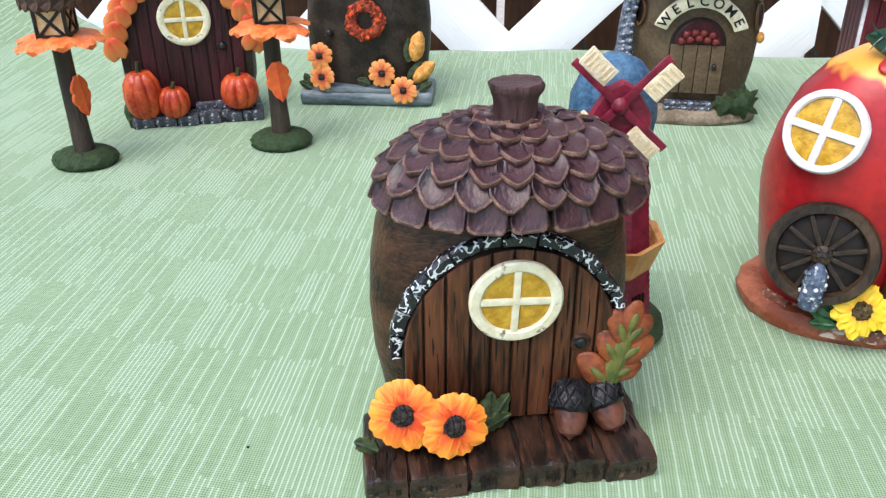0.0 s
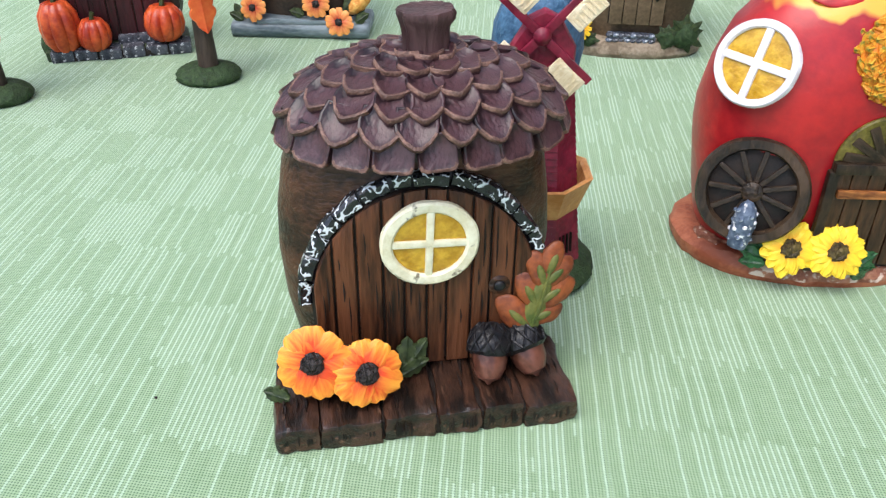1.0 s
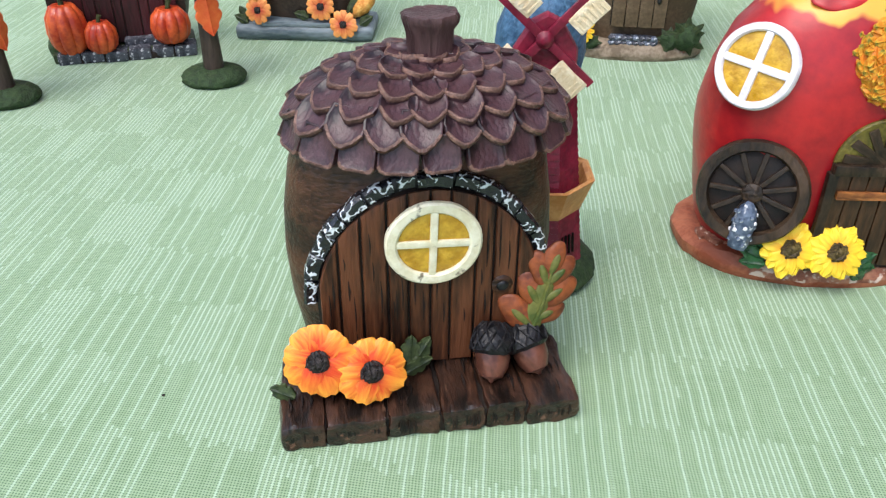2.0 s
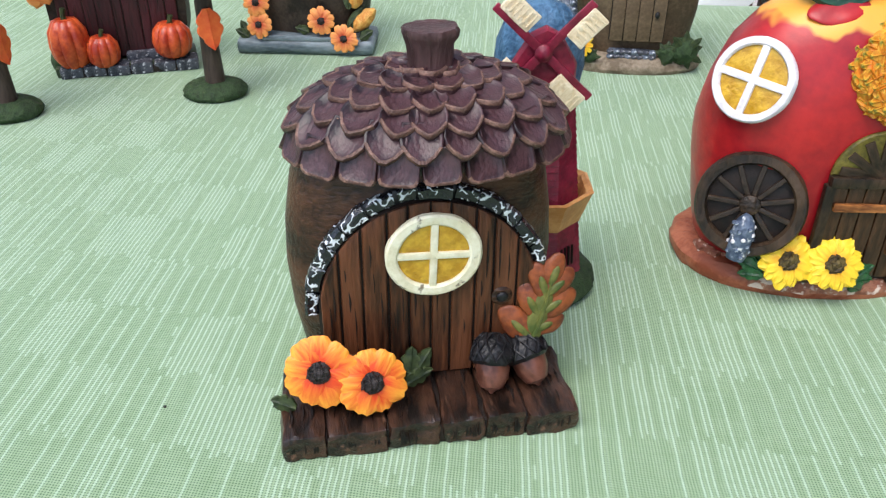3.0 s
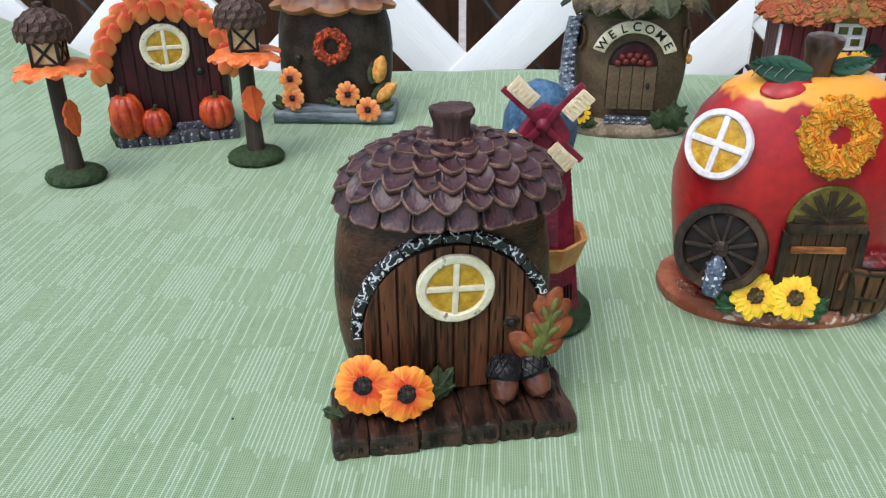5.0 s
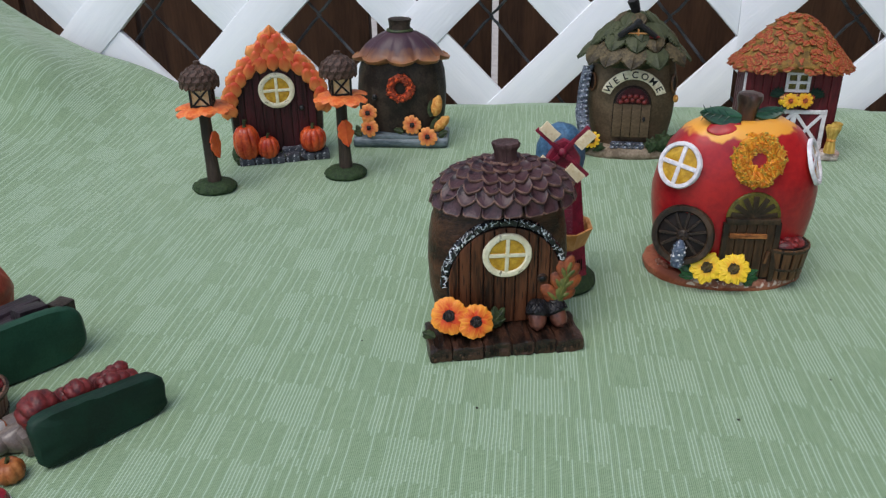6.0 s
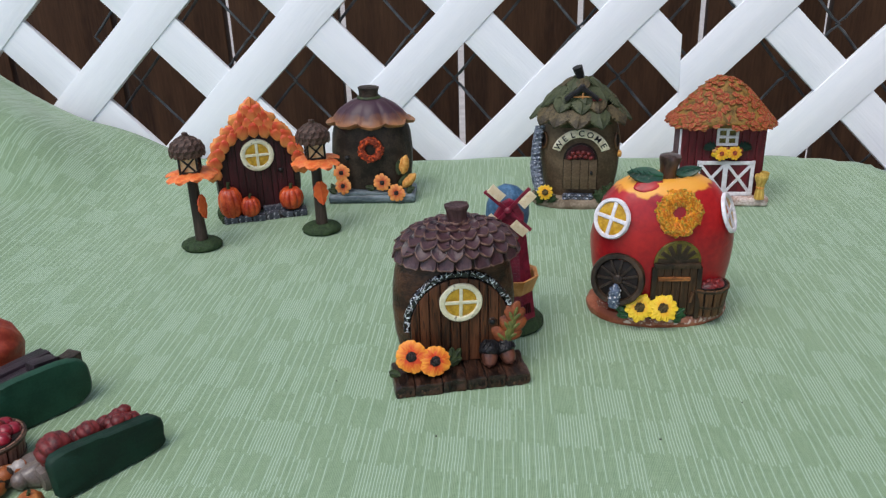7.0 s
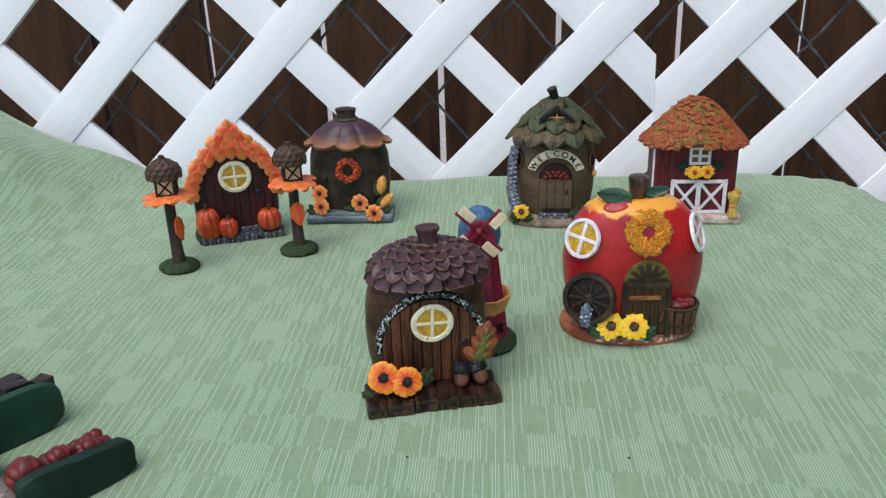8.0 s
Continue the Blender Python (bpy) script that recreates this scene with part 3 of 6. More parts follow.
def oak_leaf(length, t):
    """A thick oak leaf in the xz plane, stalk at the origin: rounded lobes on both sides of a green middle with side veins."""
    items = []
    for s, side, ln, ang in ((0.14, -1, 0.42, 62), (0.22, 1, 0.30, 50), (0.38, -1, 0.36, 46), (0.40, 1, 0.38, 40), (0.60, -1, 0.32, 34), (0.60, 1, 0.34, 32), (0.72, 1, 0.30, 4)):
        lobe = blob(length * ln * 0.34, t * 0.42, length * ln * 0.58, 3, length * 0.014, 420, s * 40)
        items.append((lobe, pose(0.02 * length * math.sin(6 * s), 0, s * length, 0, side * ang, 0) @ pose(0, 0, ln * length * 0.46, -6, 0, 0), 0))
        vein = blob(length * 0.040, t * 0.22, length * ln * 0.36, 2)
        items.append((vein, pose(0, -t * 0.42, s * length, 0, side * ang, 0) @ pose(0, 0, ln * length * 0.30), 1))
    items.append((blob(length * 0.105, t * 0.50, length * 0.40, 3, length * 0.012, 420), pose(0, -t * 0.10, length * 0.38), 1))
    items.append((tube([(0, -t * 0.3, -0.04 * length), (0.0004, -t * 0.62, length * 0.4), (0, -t * 0.5, length * 0.85)], [length * 0.03, length * 0.022, length * 0.008], 6), pose(0, 0, 0), 1))
    return merged(items)


def oval_ring(rx, ry, power, n, offset):
    """n angles that share out the girth of a squared oval evenly."""
    fine = [2 * math.pi * k / 720 for k in range(721)]

    def point(a):
        c, s = math.cos(a), math.sin(a)
        q = (abs(c) ** power + abs(s) ** power) ** (-1 / power)
        return rx * q * c, ry * q * s

    run = [0.0]
    for a, b in zip(fine, fine[1:]):
        run.append(run[-1] + math.dist(point(a), point(b)))
    return [float(np.interp(((k + offset) / n % 1.0) * run[-1], run, fine)) for k in range(n)]


def bez(p0, p1, p2, n=8):
    return [tuple((1 - t) ** 2 * a + 2 * t * (1 - t) * b + t * t * c for a, b, c in zip(p0, p1, p2)) for t in [i / n for i in range(n + 1)]]


def moss(r, h, sy=0.86, seed=0.0):
    """A rounded mound with a grainy, mossy skin."""
    prof = [(0.93, 0.0), (1.0, 0.12), (1.03, 0.30), (1.0, 0.50), (0.92, 0.68), (0.80, 0.82), (0.62, 0.93), (0.40, 1.0)]
    bm = lathe([(r * a, h * b) for a, b in prof], 60, 1, sy)
    for v in bm.verts:
        k = noise.noise(v.co * 520 + Vector((seed, 0, 0))) * 0.6 + noise.noise(v.co * 1300 + Vector((0, seed, 0))) * 0.4
        v.co += Vector((v.co.x, v.co.y, 0.004)).normalized() * 0.0017 * k
        v.co.z = max(v.co.z, 0.0)
    return bm

# ---------------------------------------------------------------- setting


def cloth_height(x, y):
    """The table top, with the cloth heaped up over something at the side and falling over the table's far and side edges."""
    foot = -0.295 - max(0.0, 0.57 - y) * 0.27
    d = foot - x
    z = 0.53 * (0.5 * (d + math.sqrt(d * d + 0.0012))) - 0.002
    lift = min(1.0, max(0.0, d / 0.08))
    z += lift * (0.007 * math.sin(40 * (x * 0.5 + y) + 1.9) + 0.005 * math.sin(31 * (y - 0.8 * x) + 0.4))
    z += 0.0022 * noise.noise(Vector((x * 9, y * 9, 0.3))) * min(1.0, max(0.0, (y - 0.5) / 0.06) + max(0.0, (x - 0.27) / 0.06) + lift)
    return max(z, 0.0) if d < -0.05 else z


def build_tablecloth():
    bm = bmesh.new()
    uv = bm.loops.layers.uv.new("UVMap")
    rx, ry = 0.383, 0.611
    xs = [-0.80 + 0.01 * i for i in range(151)]
    ys = [-0.36 + 0.01 * i for i in range(124)]
    grid = []

    def fold(v, edge, r=0.009):
        """Distance along the cloth turned into (over, down) past an edge."""
        if v <= edge - r:
            return v, 0.0
        a = (v - (edge - r)) / r
        if a < math.pi / 2:
            return edge - r + r * math.sin(a), -r * (1 - math.cos(a))
        return edge + 0.0 * v, -r - (v - (edge - r) - r * math.pi / 2)

    for y in ys:
        row = []
        for x in xs:
            edge_y = ry + 0.006 * math.sin(x * 9) + 0.004 * math.sin(x * 23 + 1) - max(0.0, x - 0.25) ** 2 * 1.6
            edge_x = rx + 0.006 * math.sin(y * 14) - max(0.0, y - 0.45) ** 2 * 1.2
            px, dx = fold(x, edge_x)
            py, dy = fold(y, edge_y)
            z = cloth_height(min(x, edge_x), min(y, edge_y)) + min(dx, dy)
            row.append((bm.verts.new((px, py, z)), (x, y)))
        grid.append(row)
    for a, b in zip(grid, grid[1:]):
        for k in range(len(xs) - 1):
            quad = (a[k], a[k + 1], b[k + 1], b[k])
            f = bm.faces.new([q[0] for q in quad])
            for loop, q in zip(f.loops, quad):
                loop[uv].uv = q[1]
    me = mesh_of("tablecloth", bm, M_CLOTH, 80)
    return tagged(new("tablecloth", me), "sage green woven linen tablecloth with pale slub threads, heaped at one side", "tablecloth", kind="structure")


build_tablecloth()

bm = bmesh.new()
bmesh.ops.create_grid(bm, x_segments=4, y_segments=4, size=60)
ground = new("ground", mesh_of("ground", bm, M_YARD))
ground.matrix_basis = pose(0, 0, -0.74)
tagged(ground, "pale bare ground of the yard under the table", "ground", kind="structure")


def build_lattice():
    """Two panels of white slats in two crossing layers with diamond openings, butted at an upright seam and leaning back a little."""
    fence = tagged(new("lattice_fence"), "white painted wooden lattice fence with diamond openings", "fence", kind="structure")
    lean = Matrix.Rotation(radians(-5.2), 4, "X")
    fence.matrix_basis = pose(0, 0.627, 0) @ lean
    pitch, wide, deep, seam = 0.1103, 0.0386, 0.0075, 0.190
    for side, (cx, cz) in ((-1, (-0.0164, 0.0571)), (1, (0.2662, 0.0578))):
        for turn, y in ((45, 0.0), (-45, 0.0013)):
            for i in range(-10, 11):
                bm = box(1.9, deep, wide, 0.0007)
                bmesh.ops.subdivide_edges(bm, edges=[e for e in bm.edges if e.calc_length() > 1], cuts=40)
                for v in bm.verts:
                    v.co.z += -wide / 2 + 0.0008 * noise.noise(Vector((v.co.x * 14, i * 5.0 + turn + side, v.co.z * 20)))
                m = pose(cx, y, cz, 0, -turn, 0) @ pose(0, 0, (i + 0.5) * pitch)
                inv = m.inverted()
                cuts = [((seam + 0.0001 * side, 0, 0), (-side, 0, 0)), ((0, 0, -0.30), (0, 0, -1)), ((0, 0, 0.62), (0, 0, 1)), ((-0.95, 0, 0), (-1, 0, 0)), ((1.1, 0, 0), (1, 0, 0))]
                for co, no in cuts:
                    geom = bm.verts[:] + bm.edges[:] + bm.faces[:]
                    r = bmesh.ops.bisect_plane(bm, geom=geom, plane_co=inv @ Vector(co), plane_no=inv.to_3x3() @ Vector(no), clear_outer=True)
                    loop = [e for e in r["geom_cut"] if isinstance(e, bmesh.types.BMEdge)]
                    if loop:
                        bmesh.ops.holes_fill(bm, edges=loop)
                if len(bm.verts) > 7:
                    part("slat", bm, M_WHITE_SLAT, fence, "", m)
                else:
                    bm.free()
    for x, z, turn in ((0.0345, 0.034, 20), (0.1176, 0.125, 5), (0.3286, 0.092, -15), (-0.2909, 0.0895, 40), (-0.2451, 0.093, 0), (0.2185, 0.028, 60), (-0.1000, 0.2150, 10), (0.0600, 0.1810, -30)):
        part("staple", box(0.0012, 0.0008, 0.0050 if abs(turn) < 30 else 0.0016, 0.0003), M_GROOVE, fence, "", pose(x, -0.0003, z, 0, turn, 0))
    return fence


build_lattice()


def build_chain_link():
    """Woven wire behind the lattice: wires zigzag upwards and hook round their neighbours."""
    fence = tagged(new("chain_link_fence"), "dull dark chain-link wire fence behind the lattice", "fence", kind="structure")
    fence.matrix_basis = pose(0.0125, 0.662, 0.1145)
    half, rise = 0.041, 0.0475
    for i in range(-10, 14):
        pts = []
        for k in range(-7, 10):
            side = 1 if (k + i) % 2 else -1
            x = half * (i + 0.5) + side * half * 0.5
            y = 0.0012 * side
            j = 0.0015 * noise.noise(Vector((i * 3.1, k * 2.3, 0)))
            pts += [(x - side * 0.006 + j, y, rise * k - 0.0065), (x + side * 0.0012 + j, -y, rise * k), (x - side * 0.006 + j, y, rise * k + 0.0065)]
        part("wire", tube(pts, 0.00145, 6), M_WIRE, fence)
    return fence


build_chain_link()


def build_board_fence():
    fence = tagged(new("board_fence"), "dark brown upright wooden board fence with narrow gaps", "fence", kind="structure")
    fence.matrix_basis = pose(-0.034, 0.88, -0.74)
    for i in range(-7, 8):
        w = 0.147 - (0.007 + 0.003 * noise.noise(Vector((i * 4.3, 1, 2))))
        bm = box(w, 0.018, 2.0, 0.002)
        bmesh.ops.subdivide_edges(bm, edges=[e for e in bm.edges if e.calc_length() > 1], cuts=24)
        for v in bm.verts:
            v.co.x += 0.0016 * noise.noise(Vector((i * 7.0, v.co.z * 3.0, v.co.x * 4)))
        part("board", bm, M_BOARD, fence, "", pose(0.147 * (i + 0.5), 0.004 * noise.noise(Vector((i * 2.7, 5, 1))), 0))
    return fence


build_board_fence()


def build_sky_blocker():
    """An unseen plain board wall, added beside the table to cut skylight from the right."""
    wall = tagged(new("sky_blocker_east"), "unseen brown board wall added to block skylight from the right", "wall", kind="structure")
    wall.matrix_basis = pose(1.16, 0.90, -0.74, 0, 0, -90)
    for i in range(13):
        part("board", box(0.188, 0.02, 2.1, 0.002), M_BOARD, wall, "", pose(0.1 + 0.19 * i, 0.003 * (i % 2), 0))
    return wall


build_sky_blocker()


def crumb(x, y, s):
    """A dark speck lying on the cloth."""
    ob = new("crumb", mesh_of("crumb", blob(0.0008 * s, 0.0006 * s, 0.0004 * s, 1, 0.0002, 900, x * 90), M_GROOVE))
    ob.matrix_basis = pose(x, y, 0.0003)
    return tagged(ob, "tiny dark brown crumb lying on the tablecloth", "crumb", "crumbs on the cloth")


for cx, cy, cs in ((-0.0072, 0.1519, 1.0), (0.1011, 0.1532, 1.1), (0.1473, 0.1858, 0.8), (-0.0661, 0.2000, 0.7)):
    crumb(cx, cy, cs)


def build_table():
    """The plain table under the cloth."""
    table = tagged(new("table"), "plain wooden table hidden under the green cloth", "table")
    table.matrix_basis = pose(-0.21, 0.12, -0.74)
    part("tabletop", box(1.12, 0.94, 0.025, 0.004), M_WOOD_LT, table, "", pose(0, 0, 0.703))
    for x in (-0.5, 0.5):
        for y in (-0.42, 0.42):
            part("leg", box(0.045, 0.045, 0.704, 0.004), M_WOOD_LT, table, "", pose(x, y, 0))
    return table


build_table()

# ---------------------------------------------------------------- acorn cottage


def scale_mesh(w, h, t, point):
    """One cap scale, hanging down along -z, face to -y: a dished face inside a lighter raised rim. point: 1 a sharp tip, 0 a square end."""
    bm = bmesh.new()
    sharp = [(-0.44, 0.5), (-0.5, 0.14), (-0.47, -0.06), (-0.29, -0.31), (-0.05, -0.5)]
    square = [(-0.49, 0.5), (-0.5, 0.10), (-0.5, -0.34), (-0.45, -0.46), (-0.34, -0.5)]
    side = [(a * point + c * (1 - point), b * point + d * (1 - point)) for (a, b), (c, d) in zip(sharp, square)]
    out = side + [(-x, z) for x, z in side[::-1]]
    n = len(out)

    def ring(k, y):
        return [bm.verts.new((x * w * k, y + 0.10 * t * z, (z - 0.1) * h * k + 0.1 * h)) for x, z in out]

    rings = [ring(0.94, t * 0.3), ring(1.02, -t * 0.62), ring(0.99, -t * 0.98), ring(0.92, -t * 1.04), ring(0.85, -t * 0.98), ring(0.72, -t * 0.82)]
    for j, (a, b) in enumerate(zip(rings, rings[1:])):
        for k in range(n):
            f = bm.faces.new((a[k], a[(k + 1) % n], b[(k + 1) % n], b[k]))
            f.material_index = 1 if j in (1, 2, 3) and 1 < k < n - 3 else 0
    mid = bm.verts.new((0, -t * 0.80, 0.10 * h))
    for k in range(n):
        bm.faces.new((rings[-1][k], rings[-1][(k + 1) % n], mid))
    bm.faces.new(rings[0][::-1])
    return mesh_of("scale", rough_up(bm, w * 0.022, 300, w * 999), [M_SCALE, M_SCALE_RIM], 55)


def dome_point(prof, u):
    """Radius and height at the share u of the way up a profile."""
    f = u * (len(prof) - 1)
    i = min(int(f), len(prof) - 2)
    k = f - i
    return tuple(a + (b - a) * k for a, b in zip(prof[i], prof[i + 1]))


def cap_roof(parent, cx, cy, z0, rx, ry, h, rnd):
    """The acorn cap: a smooth dome covered by rows of overlapping scales, each a piece of its own."""
    prof = [(1.0, 0.0), (1.015, 0.12), (0.99, 0.27), (0.935, 0.42), (0.85, 0.57), (0.73, 0.71), (0.57, 0.83), (0.39, 0.92), (0.20, 0.98), (0.10, 1.0)]
    roof = part("roof", lathe([(0.80, 0.02 * h)] + [(r * 0.955, z * h) for r, z in prof], 48, rx, ry, 2.25), M_SCALE, parent, "scaly plum-brown acorn cap roof", pose(cx, cy, z0), 60)
    rows = [(0.150, 19, 0.46, 0.05, 0.0085, -1), (0.320, 19, 0.50, 0.90, 0.0091, -8), (0.470, 18, 0.49, 0.98, 0.0091, -9), (0.610, 16, 0.46, 1.0, 0.0089, -9), (0.745, 13, 0.42, 1.0, 0.0086, -9), (0.875, 9, 0.36, 1.0, 0.0078, -7)]
    for j, (u, n, hh, point, w, lift) in enumerate(rows):
        mesh = [scale_mesh(w * (0.95 + 0.05 * q), hh * h * (1.02 + 0.06 * q), 0.0025, point) for q in range(3)]
        r, z = dome_point(prof, u)
        r2, z2 = dome_point(prof, min(1.0, u + 0.10))
        for k, a in enumerate(oval_ring(rx, ry, 2.25, n, 0.5 * (j % 2) + 0.25)):
            a += rnd.uniform(-0.025, 0.025)
            c, s = math.cos(a), math.sin(a)
            q = (abs(c) ** 2.25 + abs(s) ** 2.25) ** (-1 / 2.25)
            p = Vector((r * q * c * rx, r * q * s * ry, z * h))
            p2 = Vector((r2 * q * c * rx, r2 * q * s * ry, z2 * h))
            tang = Vector((-s * rx, c * ry, 0)).normalized()
            upv = (p2 - p).normalized()
            out = tang.cross(upv).normalized()
            m = Matrix((tang, -out, upv)).transposed().to_4x4()
            m.translation = p + out * (0.0002 if j == 0 else 0.0007)
            piece("scale", mesh[rnd.randrange(3)], roof, m @ pose(0, 0, 0, lift + rnd.uniform(-3, 2), rnd.uniform(-6, 6), rnd.uniform(-4, 4)))
    stem = lathe([(0.0078, -0.0012), (0.0064, 0.0006), (0.0055, 0.003), (0.0052, 0.006), (0.0054, 0.0090), (0.0062, 0.0108), (0.0066, 0.0122), (0.0062, 0.0130), (0.0045, 0.0128)], 44, 1, 0.85, jit=0.0004, seed=3, freq=400, radial=lambda a, i: 1 + 0.04 * math.sin(11 * a + i * 0.6) + 0.025 * math.sin(17 * a))
    part("stem", stem, M_STEM, parent, "stubby ridged brown stem", pose(cx + 0.0005, cy - 0.001, z0 + h * 0.875), 50)
    return roof


def door_planks(parent, x0, x1, floor, top, n, y, t, mat, rnd, gap=0.0003):
    """Upright planks cut to an arched top: top(x) gives the height; each plank has grooves of its own."""
    w = (x1 - x0) / n
    edges = [x0 + w * (i + (rnd.uniform(-0.18, 0.18) if 0 < i < n else 0)) for i in range(n + 1)]
    for i in range(n):
        a, b = edges[i] + gap, edges[i + 1] - gap
        pts = [(a, floor), (b, floor)] + [(b + (a - b) * k / 4, max(floor + 0.001, top(b + (a - b) * k / 4))) for k in range(5)]
        tt = t * rnd.uniform(0.8, 1.15)
        part("plank", plate(pts, tt, 0.10, 0.0), mat, parent, "", pose(0, y, 0), 25)
        for g in range(4):
            gx = rnd.uniform(a + (b - a) * 0.18, b - (b - a) * 0.25)
            z1 = rnd.uniform(floor + 0.002, top(gx) * 0.80)
            ln = rnd.uniform(0.003, min(0.012, max(0.0035, top(gx) - z1 - 0.001)))
            part("crack", tube([(gx, y - tt * 1.0, z1), (gx + 0.0001, y - tt * 1.06, z1 + ln * 0.5), (gx - 0.0001, y - tt, z1 + ln)], [0.00008, rnd.uniform(0.00018, 0.00034), 0.00008], 5), M_GROOVE, parent)


def acorn_cottage():
    rnd = random.Random(4)
    house = thing("acorn_cottage", 0.0043, 0.1922, 13.5, "dark brown resin acorn cottage with scaly cap roof and orange flowers", "figurine")
    # plank deck
    deck = part("deck", box(0.0700, 0.0245, 0.0058, 0.0006, 2, 0.0004, 2), M_GROOVE, house, "dark deck of short thick planks", pose(0, 0.0130, 0.0))
    xs = [-0.0366, -0.0258, -0.0108, 0.0022, 0.0128, 0.0232, 0.0366]
    for i, (a, b) in enumerate(zip(xs, xs[1:])):
        bm = rough_up(box(b - a - 0.0006, 0.0262, 0.0074 + rnd.uniform(-0.0005, 0.0005), 0.0010, 6, 0.0009, i * 3.3), 0.0005, 520, i * 1.9)
        part("plank", bm, M_DECK, deck, "", pose((a + b) / 2, 0.0001 + rnd.uniform(-0.0006, 0.0004), 0.0, 0, 0, rnd.uniform(-1.5, 1.5)), 30)
        for g in range(8):
            gx = rnd.uniform(a + 0.0015, b - 0.0015)
            y0 = rnd.uniform(-0.0105, 0.004)
            part("crack", tube([(gx, y0, 0.00745), (gx + 0.0002, y0 + 0.003, 0.0076), (gx, y0 + rnd.uniform(0.004, 0.008), 0.00745)], [0.0001, 0.00038, 0.0001], 5), M_GROOVE, deck)
            part("crack", tube([(gx, -0.0131, rnd.uniform(0.001, 0.002)), (gx + 0.0002, -0.0134, 0.0035), (gx, -0.0131, rnd.uniform(0.0045, 0.0062))], [0.0001, 0.00038, 0.0001], 5), M_GROOVE, deck)
    # barrel body
    cy = 0.0370
    prof = [(0.0292, 0.004), (0.0310, 0.010), (0.0330, 0.022), (0.0340, 0.036), (0.0334, 0.048), (0.0316, 0.058), (0.0288, 0.066)]
    part("body", lathe(prof, 72, 1.0, 0.53, 2.5, jit=0.0004, seed=8, freq=140), M_BARREL, house, "barrel-shaped dark brown acorn body", pose(0.0016, cy, 0), 60)
    cap_roof(house, 0.0036, 0.0350, 0.0660, 0.0303, 0.0202, 0.0168, rnd)
    y = 0.0202
    cx, cz, rad = 0.0018, 0.0300, 0.0268

    def top(x):
        return cz + math.sqrt(max(0.0, rad * rad - (x - cx) ** 2)) * 1.04

    back = part("door", plate([(cx + rad * 1.02 * math.cos(a), cz + rad * 1.05 * math.sin(a)) for a in [math.pi * k / 24 for k in range(25)]] + [(cx - rad * 1.0, 0.008), (cx + rad * 1.0, 0.008)], 0.0022, 0.03), M_GROOVE, house, "round-topped door of chestnut planks", pose(0, y + 0.0008, 0), 30)
    door_planks(back, cx - rad, cx + rad, 0.0082, top, 10, y - 0.0016 - (y + 0.0008), 0.0010, M_PLANK, rnd)
    cross_window(house, pose(0.0024, y - 0.0026, 0.0444), 0.0116, 0.0030, 0.0016, M_CREAM, M_YELLOW_PANE, 0.96, 0.62, 2)
    arch = part("stone_arch", annulus(rad + 0.0034, rad - 0.0002, 0.0016, 40, 1.05, 0.30, math.pi, jit=0.0002), M_BLACK, house, "arch of black stones brushed with white", pose(cx, y + 0.0008, cz))
    edges = [0.30 + (math.pi + 0.06 - 0.30) * (k + (rnd.uniform(-0.22, 0.22) if 0 < k < 13 else 0)) / 13 for k in range(14)]
    for k, (a0, a1) in enumerate(zip(edges, edges[1:])):
        part("stone", annulus(rad + 0.0037 + rnd.uniform(-0.0003, 0.0003), rad + 0.0001, 0.0026 + rnd.uniform(-0.0004, 0.0005), 6, 1.05, a0 + 0.012, a1 - 0.012, jit=0.0005, seed=k * 2.1), M_STONE_BW, arch, "", pose(0, 0, 0), 30)
    knob = part("door_knob", lathe([(0.0026, 0), (0.0027, 0.0007), (0.0021, 0.0011), (0.0016, 0.0012)], 16, jit=0.0002, seed=2), M_BARREL, house, "small black door knob", pose(0.0196, y - 0.0018, 0.0305, 90, 0, 0))
    part("knob_boss", blob(0.0016, 0.0016, 0.0008, 2), M_BLACK, knob, "", pose(0, 0, 0.0013))
    # flowers and leaves
    flower(house, pose(-0.0262, 0.0085, 0.0198, -22, 0, -6), 0.0086, 9, [M_DAISY], M_SEED, 0.0027, "orange daisy with a black centre", 1, rnd, wide=1.9, notch=0.0006, tip=0.84)
    flower(house, pose(-0.0140, 0.0068, 0.0165, -24, 0, 6), 0.0082, 9, [M_DAISY], M_SEED, 0.0027, "orange daisy with a black centre", 1, rnd, wide=1.9, notch=0.0006, tip=0.84)
    part("moss", blob(0.0130, 0.0055, 0.0060, 3, 0.0012, 300), M_BARREL, house, "", pose(-0.0205, 0.0135, 0.0125))
    for x, yy, z, r, ln in ((-0.0035, 0.0145, 0.0105, 40, 0.0085), (-0.0055, 0.0130, 0.0095, 75, 0.008), (-0.0040, 0.0145, 0.0115, 8, 0.007), (-0.0325, 0.0095, 0.0085, -75, 0.0065), (-0.0335, 0.0110, 0.0080, -100, 0.005)):
        part("leaf", leaf(ln, 0.0058, 0.0010, 3, 0.35), M_LEAF_DK, house, "dull green leaf", pose(x, yy, z, -20, r, 0))
    # acorns and oak leaf
    for x, yy, lean, turn in ((0.0160, 0.0092, 14, 8), (0.0276, 0.0104, -24, -12)):
        stand = pose(x, yy, 0.0100, -36, 0, turn) @ pose(0, 0, 0, 0, lean, 0) @ Matrix.Scale(1.12, 4)
        nut = part("acorn", lathe([(0.0003, -0.0024), (0.0008, -0.0018), (0.0026, -0.0010), (0.0037, 0.0012), (0.0040, 0.0036), (0.0038, 0.0056)], 24, 1, 0.9, jit=0.0001), M_NUT, house, "brown acorn with a black cap", stand)
